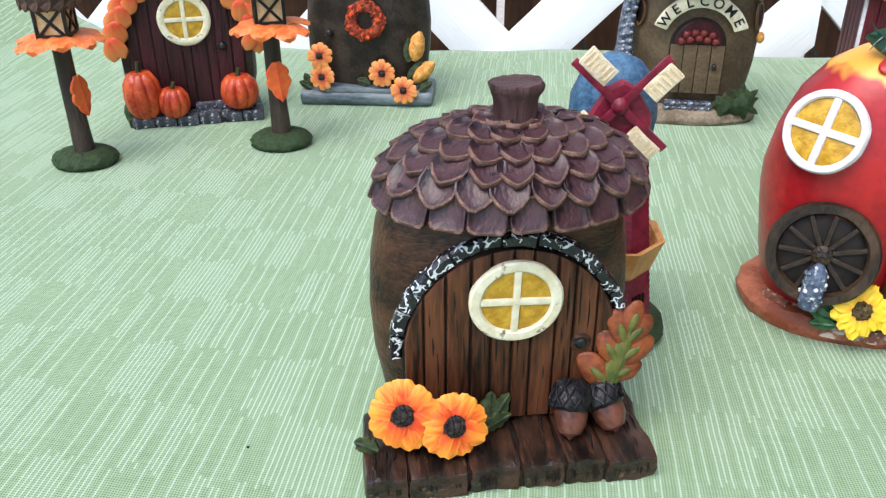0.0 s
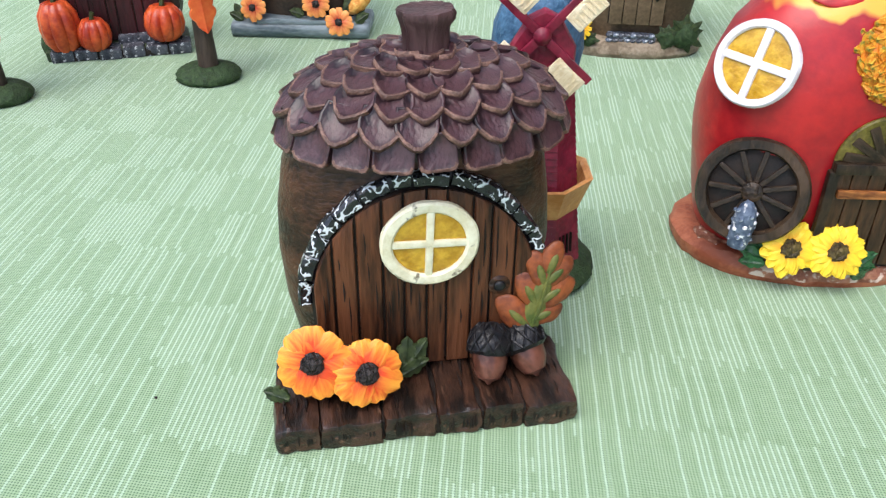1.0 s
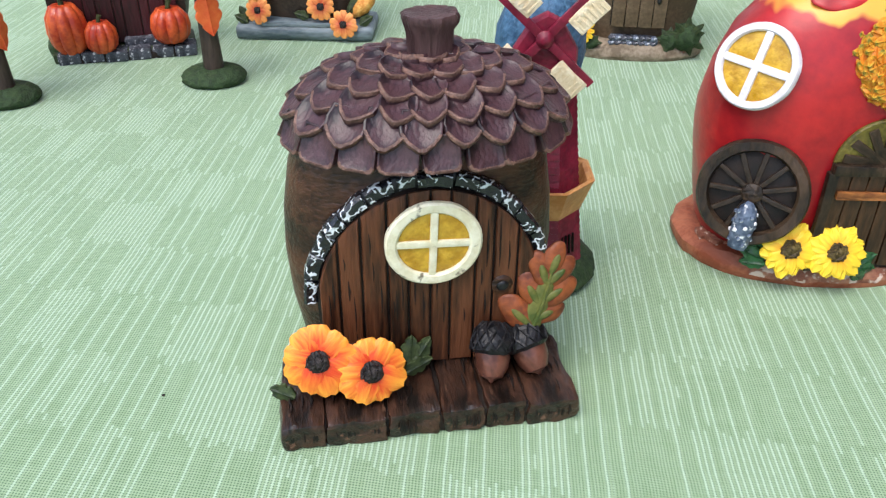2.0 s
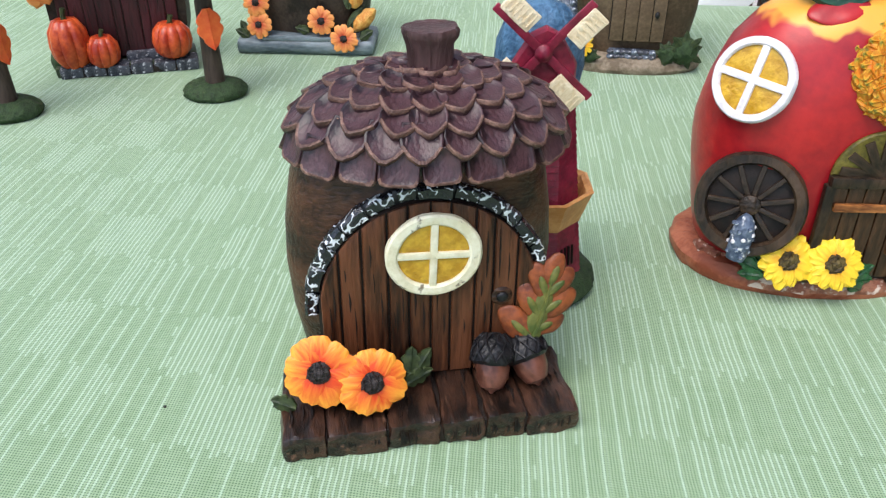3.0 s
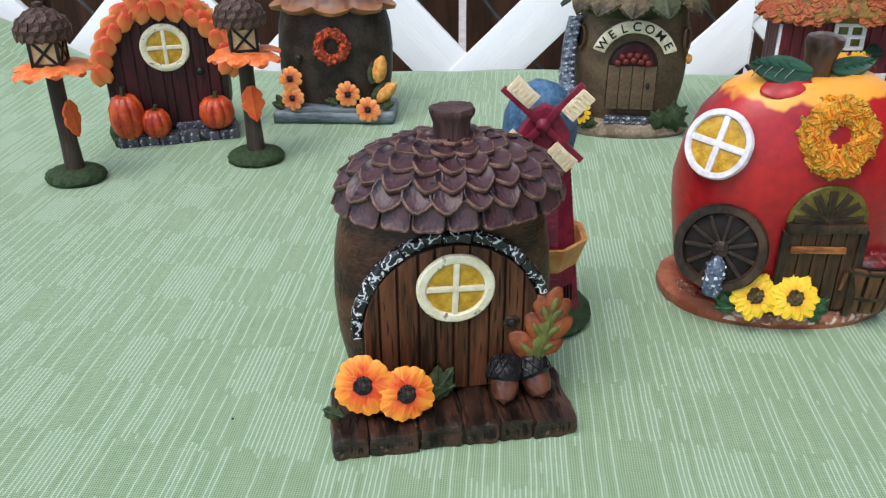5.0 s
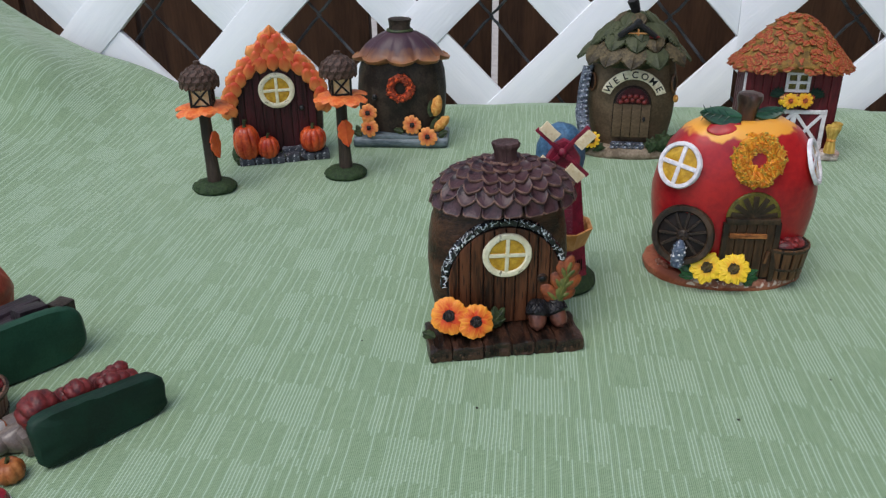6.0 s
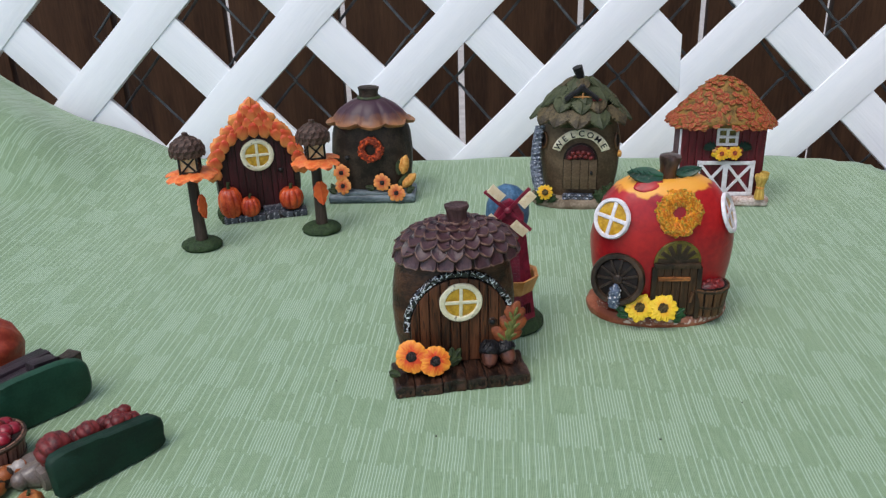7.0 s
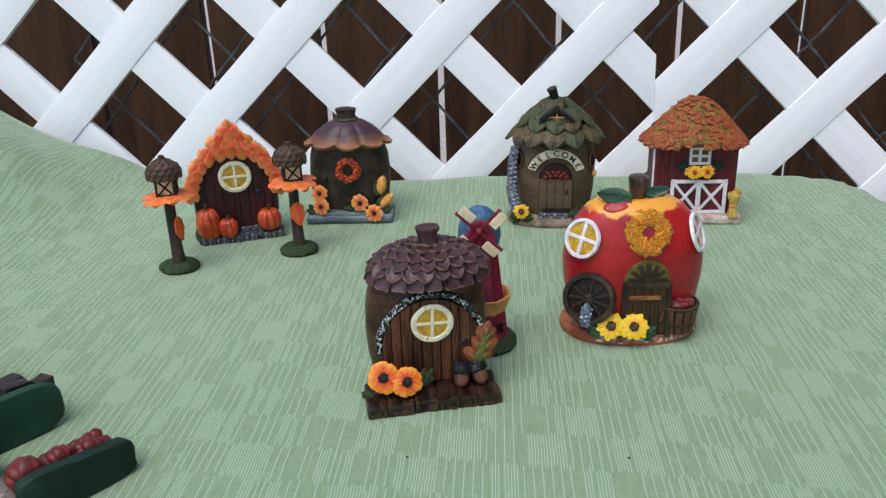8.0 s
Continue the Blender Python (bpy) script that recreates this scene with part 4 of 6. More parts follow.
        part("acorn_cap", lathe([(0.0042, 0.0040), (0.0050, 0.0048), (0.0050, 0.0066), (0.0043, 0.0090), (0.0028, 0.0108), (0.0010, 0.0114)], 28, 1, 0.9, jit=0.0003, seed=x * 900, freq=500), M_NUTCAP, nut)
        for k in range(11):
            for dirn in (1, -1):
                pts = [(rr * math.cos(a), 0.9 * rr * math.sin(a), zz) for rr, zz, a in [(0.0051, 0.0048, k * 0.5712), (0.0051, 0.0068, k * 0.5712 + dirn * 0.28), (0.0043, 0.0092, k * 0.5712 + dirn * 0.56), (0.0026, 0.0111, k * 0.5712 + dirn * 0.85)]]
                part("cap_ridge", tube(pts, 0.00033, 5), M_NUTCAP, nut)
    part("oak_leaf", oak_leaf(0.0262, 0.0024), [M_OAK, M_OAK_GREEN], house, "russet oak leaf with a green midrib", pose(0.0258, 0.0142, 0.0160, -10, 16, -8), 50)
    return house


acorn_cottage()

# ---------------------------------------------------------------- windmill


def windmill():
    mill = thing("windmill", 0.0300, 0.2680, 5, "crimson resin windmill with blue cap and cream vanes", "figurine")
    part("base", moss(0.0185, 0.0090, 1.0, 4.0), M_GRASS, mill, "dark green mossy base")
    prof, n = [], 30
    for i in range(n):
        z = 0.006 + 0.062 * i / n
        r = 0.0158 - 0.0072 * i / n
        prof += [(r, z), (r - 0.0005, z + 0.062 / n * 0.92)]
    part("tower", lathe(prof, 8, 1, 1), M_MILL, mill, "crimson clapboard tower", pose(-0.001, 0, 0, 0, 0, 22.5), 20)
    for k in range(4):
        for j in range(2):
            part("window_bar", box(0.0006, 0.0006, 0.0062, 0.0001), M_GROOVE, mill, "", pose(0.0062 + 0.0012 * k, -0.0125 + 0.0009 * k, 0.0125 + j * 0.0, -7, 0, 22))
    bal = part("balcony", lathe([(0.0125, 0.0255), (0.0135, 0.0245), (0.0165, 0.0335), (0.0172, 0.0350), (0.0162, 0.0353), (0.0150, 0.0345), (0.0124, 0.0275)], 8, 1, 1), M_BALCONY, mill, "apricot wooden balcony", pose(-0.001, 0, 0, 0, 0, 22.5), 20)
    cap = part("cap", lathe([(0.0118, 0.0), (0.0126, 0.004), (0.0122, 0.010), (0.0104, 0.0155), (0.0070, 0.0200), (0.0025, 0.0222)], 40, 1, 0.95, jit=0.0009, seed=9, freq=420), M_MILL_BLUE, mill, "slate blue shingled cap", pose(-0.0028, 0.003, 0.0665))
    part("gable", plate([(-0.0085, 0.0), (0.0085, 0.0), (0.0085, 0.009), (0.004, 0.0165), (0.0, 0.0185), (-0.004, 0.0165), (-0.0085, 0.009)], 0.003, 0.08), M_MILL, mill, "crimson gable front", pose(-0.0030, -0.0085, 0.0665))
    sails = part("sails_hub", lathe([(0.0022, 0.0), (0.0024, 0.0014), (0.0014, 0.0026), (0.0006, 0.003)], 14), M_MILL, mill, "round crimson hub", pose(-0.0038, -0.0118, 0.0788, 90, 0, 0))
    for a in (-47, 43, 133, 223):
        arm = part("arm", box(0.0023, 0.0013, 0.0178, 0.0003), M_MILL, mill, "", pose(-0.0038, -0.0125, 0.0788, 0, a, 0))
        vane = box(0.0056, 0.0014, 0.0098, 0.0004, 3, 0.00025, a)
        part("vane", vane, M_VANE, arm, "cream slatted vane", pose(0.0034, -0.0003, 0.0072))
        for k in range(6):
            part("lath", box(0.0040, 0.0002, 0.0005, 0.00008), M_VANE, arm, "", pose(0.0036, -0.0010, 0.0082 + k * 0.0015))
    return mill


windmill()

# ---------------------------------------------------------------- apple house


def apple_skin():
    """Red gloss with a gold blush round the stalk, its edge running down in tongues."""
    m = M_APPLE.copy()
    m.name = "apple_red_with_gold_top"
    t = m.node_tree
    bsdf = t.nodes["Principled BSDF"]
    red = bsdf.inputs["Base Color"].links[0].from_socket
    co = t.nodes.new("ShaderNodeTexCoord")
    sep = t.nodes.new("ShaderNodeSeparateXYZ")
    t.links.new(co.outputs["Object"], sep.inputs[0])
    mp = t.nodes.new("ShaderNodeMapping")
    mp.inputs["Scale"].default_value = (1, 1, 0.45)
    t.links.new(co.outputs["Object"], mp.inputs["Vector"])
    n = t.nodes.new("ShaderNodeTexNoise")
    n.inputs["Scale"].default_value, n.inputs["Detail"].default_value = 46, 3
    t.links.new(mp.outputs["Vector"], n.inputs["Vector"])
    add = t.nodes.new("ShaderNodeMath")
    add.operation = "MULTIPLY_ADD"
    t.links.new(n.outputs["Fac"], add.inputs[0])
    add.inputs[1].default_value = 0.034
    t.links.new(sep.outputs["Z"], add.inputs[2])
    r = t.nodes.new("ShaderNodeMapRange")
    r.inputs["From Min"].default_value, r.inputs["From Max"].default_value = 0.0965, 0.0982
    t.links.new(add.outputs[0], r.inputs["Value"])
    gold = t.nodes.new("ShaderNodeMix")
    gold.data_type = "RGBA"
    t.links.new(n.outputs["Fac"], gold.inputs["Factor"])
    gold.inputs["A"].default_value, gold.inputs["B"].default_value = (0.76, 0.25, 0.025, 1), (0.80, 0.45, 0.065, 1)
    mix = t.nodes.new("ShaderNodeMix")
    mix.data_type = "RGBA"
    t.links.new(r.outputs["Result"], mix.inputs["Factor"])
    t.links.new(red, mix.inputs["A"])
    t.links.new(gold.outputs["Result"], mix.inputs["B"])
    t.links.new(mix.outputs["Result"], bsdf.inputs["Base Color"])
    return m


def ring_wreath(parent, m, R, r, mats, n, rnd, label, name="wreath"):
    """A wreath: a lumpy ring set with small pointed leaves."""
    pts = [(R * math.cos(a), 0, R * math.sin(a)) for a in [2 * math.pi * k / 28 for k in range(29)]]
    w = part(name, rough_up(tube(pts, r * 1.0, 10), r * 0.25, 500, 3), mats[0], parent, label, m)
    bits = [mesh_of("leaf", leaf(r * 1.2, r * 0.75, r * 0.3, 0, 0, 5), mt) for mt in mats]
    for k in range(n):
        a = 2 * math.pi * k / n + rnd.uniform(-0.1, 0.1)
        b = rnd.uniform(-1.1, 1.6)
        p = Vector(((R + r * math.sin(b) * 0.8) * math.cos(a), -r * max(0.2, math.cos(b)), (R + r * math.sin(b) * 0.8) * math.sin(a)))
        piece("leaf", bits[k % len(bits)], w, Matrix.Translation(p) @ pose(0, 0, 0, rnd.uniform(-8, 4), rnd.uniform(0, 360), rnd.uniform(-10, 10)) @ Matrix.Translation((0, r * 0.12, -r * 0.6)))
    return w


def barrel(parent, m, r, h, staves, mat, name="basket"):
    b = part(name, lathe([(r * 0.80, 0.0), (r * 0.86, h * 0.1), (r * 0.93, h * 0.9), (r * 0.95, h)], 24), M_GROOVE, parent, "small slatted wooden basket", m)
    for k in range(staves):
        a = 2 * math.pi * k / staves
        st = box(2 * math.pi * r / staves * 0.84, 0.0009, h, 0.0003)
        for v in st.verts:
            v.co.x *= 0.84 + 0.16 * v.co.z / h
        part("stave", st, mat, b, "", pose(0, 0, 0, 0, 0, math.degrees(a) + 90) @ pose(0, -r * 0.84, 0, 8, 0, 0))
    for z, rr in ((0.28, 0.93), (0.86, 1.05)):
        part("hoop", lathe([(r * rr, h * z), (r * rr * 1.04, h * z + 0.0003), (r * rr * 1.05, h * z + 0.0016), (r * rr, h * z + 0.0019)], 28), M_WOOD_DK, b)
    return b


def apple_house():
    rnd = random.Random(8)
    house = thing("apple_house", 0.1200, 0.2910, 3, "glossy red apple house with white round windows and sunflowers", "figurine")
    base = part("base", lathe([(0.0420, 0.0), (0.0432, 0.0022), (0.0428, 0.0045), (0.0405, 0.0064), (0.0300, 0.0072)], 64, 1, 0.69, 2.2, jit=0.0009, seed=6, freq=260), [M_CLAY, M_EARTH], house, "terracotta garden base with a stone path", pose(0, 0.0026, 0))
    for f in base.data.polygons:
        c = f.center
        f.material_index = 1 if c.y < -0.006 and c.z > 0.0018 and c.x > -0.024 + 0.004 * noise.noise(c * 300) else 0
    prof = [(0.0330, 0.004), (0.0370, 0.011), (0.0398, 0.022), (0.0418, 0.036), (0.0424, 0.050), (0.0404, 0.062), (0.0358, 0.0738), (0.0288, 0.0822), (0.0208, 0.0868), (0.0130, 0.0878), (0.0060, 0.0855), (0.0020, 0.0835)]
    fine = []
    for (r0, z0), (r1, z1) in zip(prof, prof[1:]):
        fine += [(r0, z0), ((r0 + r1) / 2 * 1.003, (z0 + z1) / 2)]
    fine.append(prof[-1])
    part("body", lathe(fine, 96, 1, 0.575, 2.3, jit=0.0005, seed=2, freq=60), apple_skin(), house, "glossy red apple body with a gold top", None, 80)
    part("stem", lathe([(0.0052, 0.0), (0.0048, 0.004), (0.0054, 0.009), (0.0064, 0.0130), (0.0061, 0.0152), (0.0035, 0.0160)], 20, 1, 0.9, jit=0.0004, seed=5, freq=250), M_BROWNGLOSS, house, "thick brown apple stalk", pose(0.0002, -0.001, 0.0850, 3, 4, 0), 60)
    part("leaf_bed", blob(0.0086, 0.0046, 0.0011, 3, 0.0004, 200), M_APPLE, house, "red patch under the leaf", pose(-0.0125, -0.0112, 0.0854, 38, -8, 0), 80)
    for ln, w, m, bend in ((0.0205, 0.0118, pose(-0.0040, -0.0085, 0.0890, -38, 0, -6) @ pose(0, 0, 0, 0, -84, 0), 0.0015), (0.0150, 0.0090, pose(0.0050, -0.001, 0.0885, -55, 0, 8) @ pose(0, 0, 0, 0, 88, 0), 0.003)):
        items = [(leaf(ln, w, 0.0020, 0, 0, 20, bend), pose(0, 0, 0), 0)]
        for k in range(1, 5):
            for sd in (-1, 1):
                z = ln * (0.12 + 0.17 * k)
                bow = -bend * (z / ln) ** 2 - 0.0010
                items.append((tube([(0, bow - 0.0008, z), (sd * w * 0.18, bow - 0.0003, z + w * 0.16), (sd * w * 0.36, bow - 0.0001, z + w * 0.26)], [0.0004, 0.0003, 0.0001], 5), pose(0, 0, 0), 0))
        part("leaf", merged(items), M_APPLE_LEAF, house, "bottle green veined leaf", m, 60)
    for x, y, rz, tl in ((-0.0326, -0.0142, -44, 4), (0.0353, -0.0088, 64, -8)):
        cross_window(house, pose(x, y, 0.0664, -20, 0, rz), 0.0121, 0.0024, 0.0020, M_WHITE, M_YELLOW_PANE, 1.0, 0.95, tl, x * 90, "round white window with four amber panes")
    ring_wreath(house, pose(0.0043, -0.0188, 0.0708, -20, 0, 4), 0.0084, 0.0046, [M_WREATH, M_WREATH, M_WREATH, M_APPLE_GOLD, M_WREATH], 200, rnd, "wreath of golden autumn leaves")
    # doorway
    cx, y0, rw, zs = 0.0046, -0.0232, 0.0136, 0.0422
    arch = [(cx + rw * math.cos(a), zs + rw * math.sin(a)) for a in [math.pi * k / 20 for k in range(21)]]
    door = part("door", plate([(cx + rw, 0.006)] + arch + [(cx - rw, 0.006)], 0.0030, 0.03), M_GROOVE, house, "brown plank door under an olive fanlight", pose(0, y0 + 0.0020, 0), 30)
    part("fanlight", plate(arch, 0.0012, 0.06), M_OLIVE, door, "", pose(0, -0.0028, 0))
    for a in (8, 36, 62, 90, 118, 146, 172):
        part("fan_bar", box(0.0027, 0.0012, 0.0118, 0.0004, 1, 0.0002, a), M_WOOD_DK, door, "", pose(cx, -0.0040, zs, 0, 90 - a, 0))
    part("lintel", box(0.0272, 0.0030, 0.0034, 0.0006, 2, 0.0003, 5), M_WOOD_DK, door, "", pose(cx, -0.0044, zs - 0.0034))
    for k in range(5):
        part("plank", box(0.0046, 0.0014, 0.0310, 0.0004, 3, 0.0003, k), M_CARTDOOR, door, "", pose(cx - 0.0100 + 0.0050 * k, -0.0034, 0.0080))
    part("crossbar", box(0.0190, 0.0016, 0.0026, 0.0006, 3, 0.0003, 3), M_WORNORANGE, door, "orange-brown cross bar", pose(cx - 0.0015, -0.0047, 0.0308, 0, 1.5, 0))
    part("door_pull", box(0.0016, 0.0016, 0.0070, 0.0005, 2, 0.0002, 8), M_WOOD_LT, door, "", pose(cx + 0.0090, -0.0046, 0.0165, 0, 8, 0))
    for sx in (-1, 1):
        part("door_post", box(0.0030, 0.0026, 0.0335, 0.0006, 2, 0.0003, sx), M_WOOD_DK, door, "", pose(cx + sx * 0.0132, -0.0040, 0.0060))
    # cart wheel
    wm = pose(-0.0285, -0.0205, 0.0305, -13, 0, -20)
    wheel = part("cart_wheel", annulus(0.0160, 0.0122, 0.0042, 40, jit=0.0003), M_WOOD_DK, house, "dark wooden cart wheel", wm)
    part("wheel_back", plate([(0.0135 * math.cos(a), 0.0135 * math.sin(a)) for a in [2 * math.pi * k / 30 for k in range(30)]], 0.0014, 0.05), M_GROOVE, wheel)
    for k in range(11):
        part("spoke", box(0.0015, 0.0014, 0.0118, 0.0004, 1, 0.0002, k), M_WOOD_DK, wheel, "", pose(0, -0.0022, 0, 0, 32.7 * k + 9, 0) @ pose(0, 0, 0.0012))
    part("hub", lathe([(0.0032, 0.0), (0.0030, 0.0030), (0.0018, 0.0038)], 16), M_WOOD_DK, wheel, "", pose(0, -0.0010, 0, 90, 0, 0))
    lup = part("lupin_flower", rough_up(lathe([(0.0028, 0.0), (0.0034, 0.003), (0.0033, 0.009), (0.0026, 0.0130), (0.0010, 0.0150)], 16), 0.0006, 600), M_LUPIN, house, "blue-grey lupin flower with white florets", pose(-0.0316, -0.0262, 0.0148, 2, 3, 0))
    for k in range(26):
        a, z = k * 2.4, 0.001 + 0.012 * k / 26
        part("floret", blob(0.0008, 0.0008, 0.0008, 1), M_LUPIN if k % 3 else M_WHITE, lup, "", pose(0.0031 * math.cos(a), 0.0031 * math.sin(a), z))
    for x, y, z, s in ((-0.0163, -0.0275, 0.0148, 0.99), (-0.0026, -0.0282, 0.0144, 0.99)):
        flower(house, pose(x, y, z, -26, 0, rnd.uniform(-8, 8)), 0.0088 * s, 11, [M_SUN_PETAL], M_SUN_EYE, 0.0030, "yellow sunflower with a dark centre", 2, rnd, 0.0005, 1.55, 0.55)
    for x, y, z, r, ln in ((-0.0225, -0.0262, 0.0100, -70, 0.0085), (-0.0225, -0.0256, 0.0110, -40, 0.0080), (-0.0220, -0.0266, 0.0090, -100, 0.0075), (0.0050, -0.0280, 0.0085, 100, 0.0075), (0.0053, -0.0275, 0.0095, 66, 0.0070), (0.0045, -0.0285, 0.0075, 130, 0.0060)):
        part("leaf", leaf(ln, 0.0055, 0.0012, 3, 0.25), M_EMERALD, house, "emerald green leaf", pose(x, y, z, -25, r, 0))
    for k in range(44):
        a = math.radians(200 + 150 * k / 44 + rnd.uniform(-3, 3))
        rr = rnd.uniform(0.80, 0.95)
        part("path_stone", box(rnd.uniform(0.003, 0.006), rnd.uniform(0.002, 0.0035), 0.0020, 0.0006, 1, 0.0005, k), M_EARTH, base, "", pose(0.0415 * rr * math.cos(a), 0.0265 * rr * math.sin(a), 0.0060, rnd.uniform(-6, 6), rnd.uniform(-6, 6), rnd.uniform(0, 180)))
    tub = barrel(house, pose(0.0252, -0.0160, 0.0070), 0.0122, 0.0185, 15, M_WOOD_LT)
    part("fruit_heap", blob(0.0108, 0.0108, 0.0042, 3, 0.0012, 260, 4), M_DARKBERRY, tub, "heap of dark red fruit", pose(0, 0, 0.0175))
    for k in range(11):
        a = k * 2.39
        r = 0.0082 * math.sqrt((k + 0.3) / 11)
        part("apple", blob(0.0026, 0.0026, 0.0020, 2, 0.0004, 400, k), M_BERRY if k % 3 else M_CHERRY, tub, "", pose(r * math.cos(a), r * math.sin(a), 0.0192 + 0.0022 * (1 - r / 0.008)))
    for a in (200, 120):
        part("leaf", leaf(0.006, 0.004, 0.0008, 0, 0, 10), M_EMERALD, tub, "emerald green leaf", pose(-0.004, -0.004, 0.0222, -60, a, 0))
    return house


apple_house()

# ---------------------------------------------------------------- lamps


def street_lamp(x, y, leaf_turn, leaf_side, turn):
    rnd = random.Random(int(leaf_turn) + 31)
    lamp = thing("street_lamp", x, y, turn, "little brown street lamp with acorn cap and orange leaf collar", "figurine", "street lamps")
    part("foot", moss(0.0148, 0.0072, 0.88, x * 50), M_GRASS, lamp, "dark green mossy foot")
    part("post", tube([(0.0005, 0, 0.005), (0.0002, 0, 0.02), (-0.0002, 0, 0.04), (-0.0002, 0, 0.0585)], [0.0049, 0.0043, 0.0040, 0.0038], 14), M_POST, lamp)
    collar = part("collar", lathe([(0.0050, 0.0), (0.0100, 0.0010), (0.0100, 0.0024), (0.0050, 0.0032)], 24), M_COLLAR, lamp, "collar of orange petals", pose(0, 0, 0.0575))
    pm = petal_mesh("petal", 0.0180, 0.0125, 0.0016, [M_COLLAR, M_COLLAR], 0.0006, 0.0030)
    for k in range(9):
        piece("petal", pm, collar, pose(0, 0, 0.0012, 0, 0, 40 * k + 12) @ pose(0, 0, 0, -90 + rnd.uniform(-5, 5), 0, 0) @ pose(0, 0, 0.0008))
    lantern = part("lantern", box(0.0126, 0.0126, 0.0138, 0.0004), M_LAMPGLASS, lamp, "lantern with cream panes and black crossed bars", pose(0, 0, 0.0605, 0, 0, 10))
    for k in range(4):
        f = pose(0, 0, 0, 0, 0, 90 * k) @ pose(0, -0.0065, 0)
        part("corner_bar", box(0.0015, 0.0015, 0.0145, 0.0002), M_BLACK, lantern, "", f @ pose(-0.0063, 0.0002, -0.0004))
        for z in (0.0, 0.0128):
            part("rail", box(0.0118, 0.0013, 0.0013, 0.0002), M_BLACK, lantern, "", f @ pose(0, 0, z))
        for s in (-1, 1):
            part("cross_bar", box(0.0013, 0.0011, 0.0168, 0.0002), M_BLACK, lantern, "", f @ pose(-s * 0.0055, -0.0001, 0.0006, 0, s * 43, 0))
    cap = part("cap", lathe([(0.0096, -0.0010), (0.0122, 0.0005), (0.0126, 0.0035), (0.0108, 0.0078), (0.0072, 0.0110), (0.0036, 0.0128), (0.0021, 0.0140), (0.0020, 0.0162), (0.0010, 0.0168)], 32, 1, 1, jit=0.0005, seed=7, freq=420), M_LAMPCAP, lamp, "scaly acorn cap roof", pose(-0.0006, 0, 0.0732))

    for j, (r, z, n, t) in enumerate(((0.0121, 0.0024, 16, -2), (0.0113, 0.0060, 14, 18), (0.0083, 0.0096, 11, 42), (0.0050, 0.0120, 7, 58))):
        for k in range(n):
            piece("scale", sm_lamp[0], cap, pose(0, 0, 0, 0, 0, 360 * (k + 0.5 * (j % 2)) / n) @ pose(0, -r, z, -t, 0, 0))
    part("leaf", leaf(0.0190, 0.0135, 0.0014, 3, 0.22, 26, 0.001), M_MAPLE, lamp, "orange-red leaf stuck to the post", pose(0, 0, 0, 0, 0, leaf_turn) @ pose(leaf_side, -0.0046, 0.0405, 0, 176, 0) @ pose(0, 0, -0.002))
    return lamp


def lamp_scale():
    me = scale_mesh(0.0048, 0.0062, 0.0008, 1.0)
    me.materials[0], me.materials[1] = M_LAMPCAP, M_LAMPCAP
    return me


sm_lamp = [lamp_scale()]
street_lamp(-0.2050, 0.3840, 78, 0.0, 0)
street_lamp(-0.1195, 0.4170, 18, 0.0, 12)

# ---------------------------------------------------------------- maple leaf house


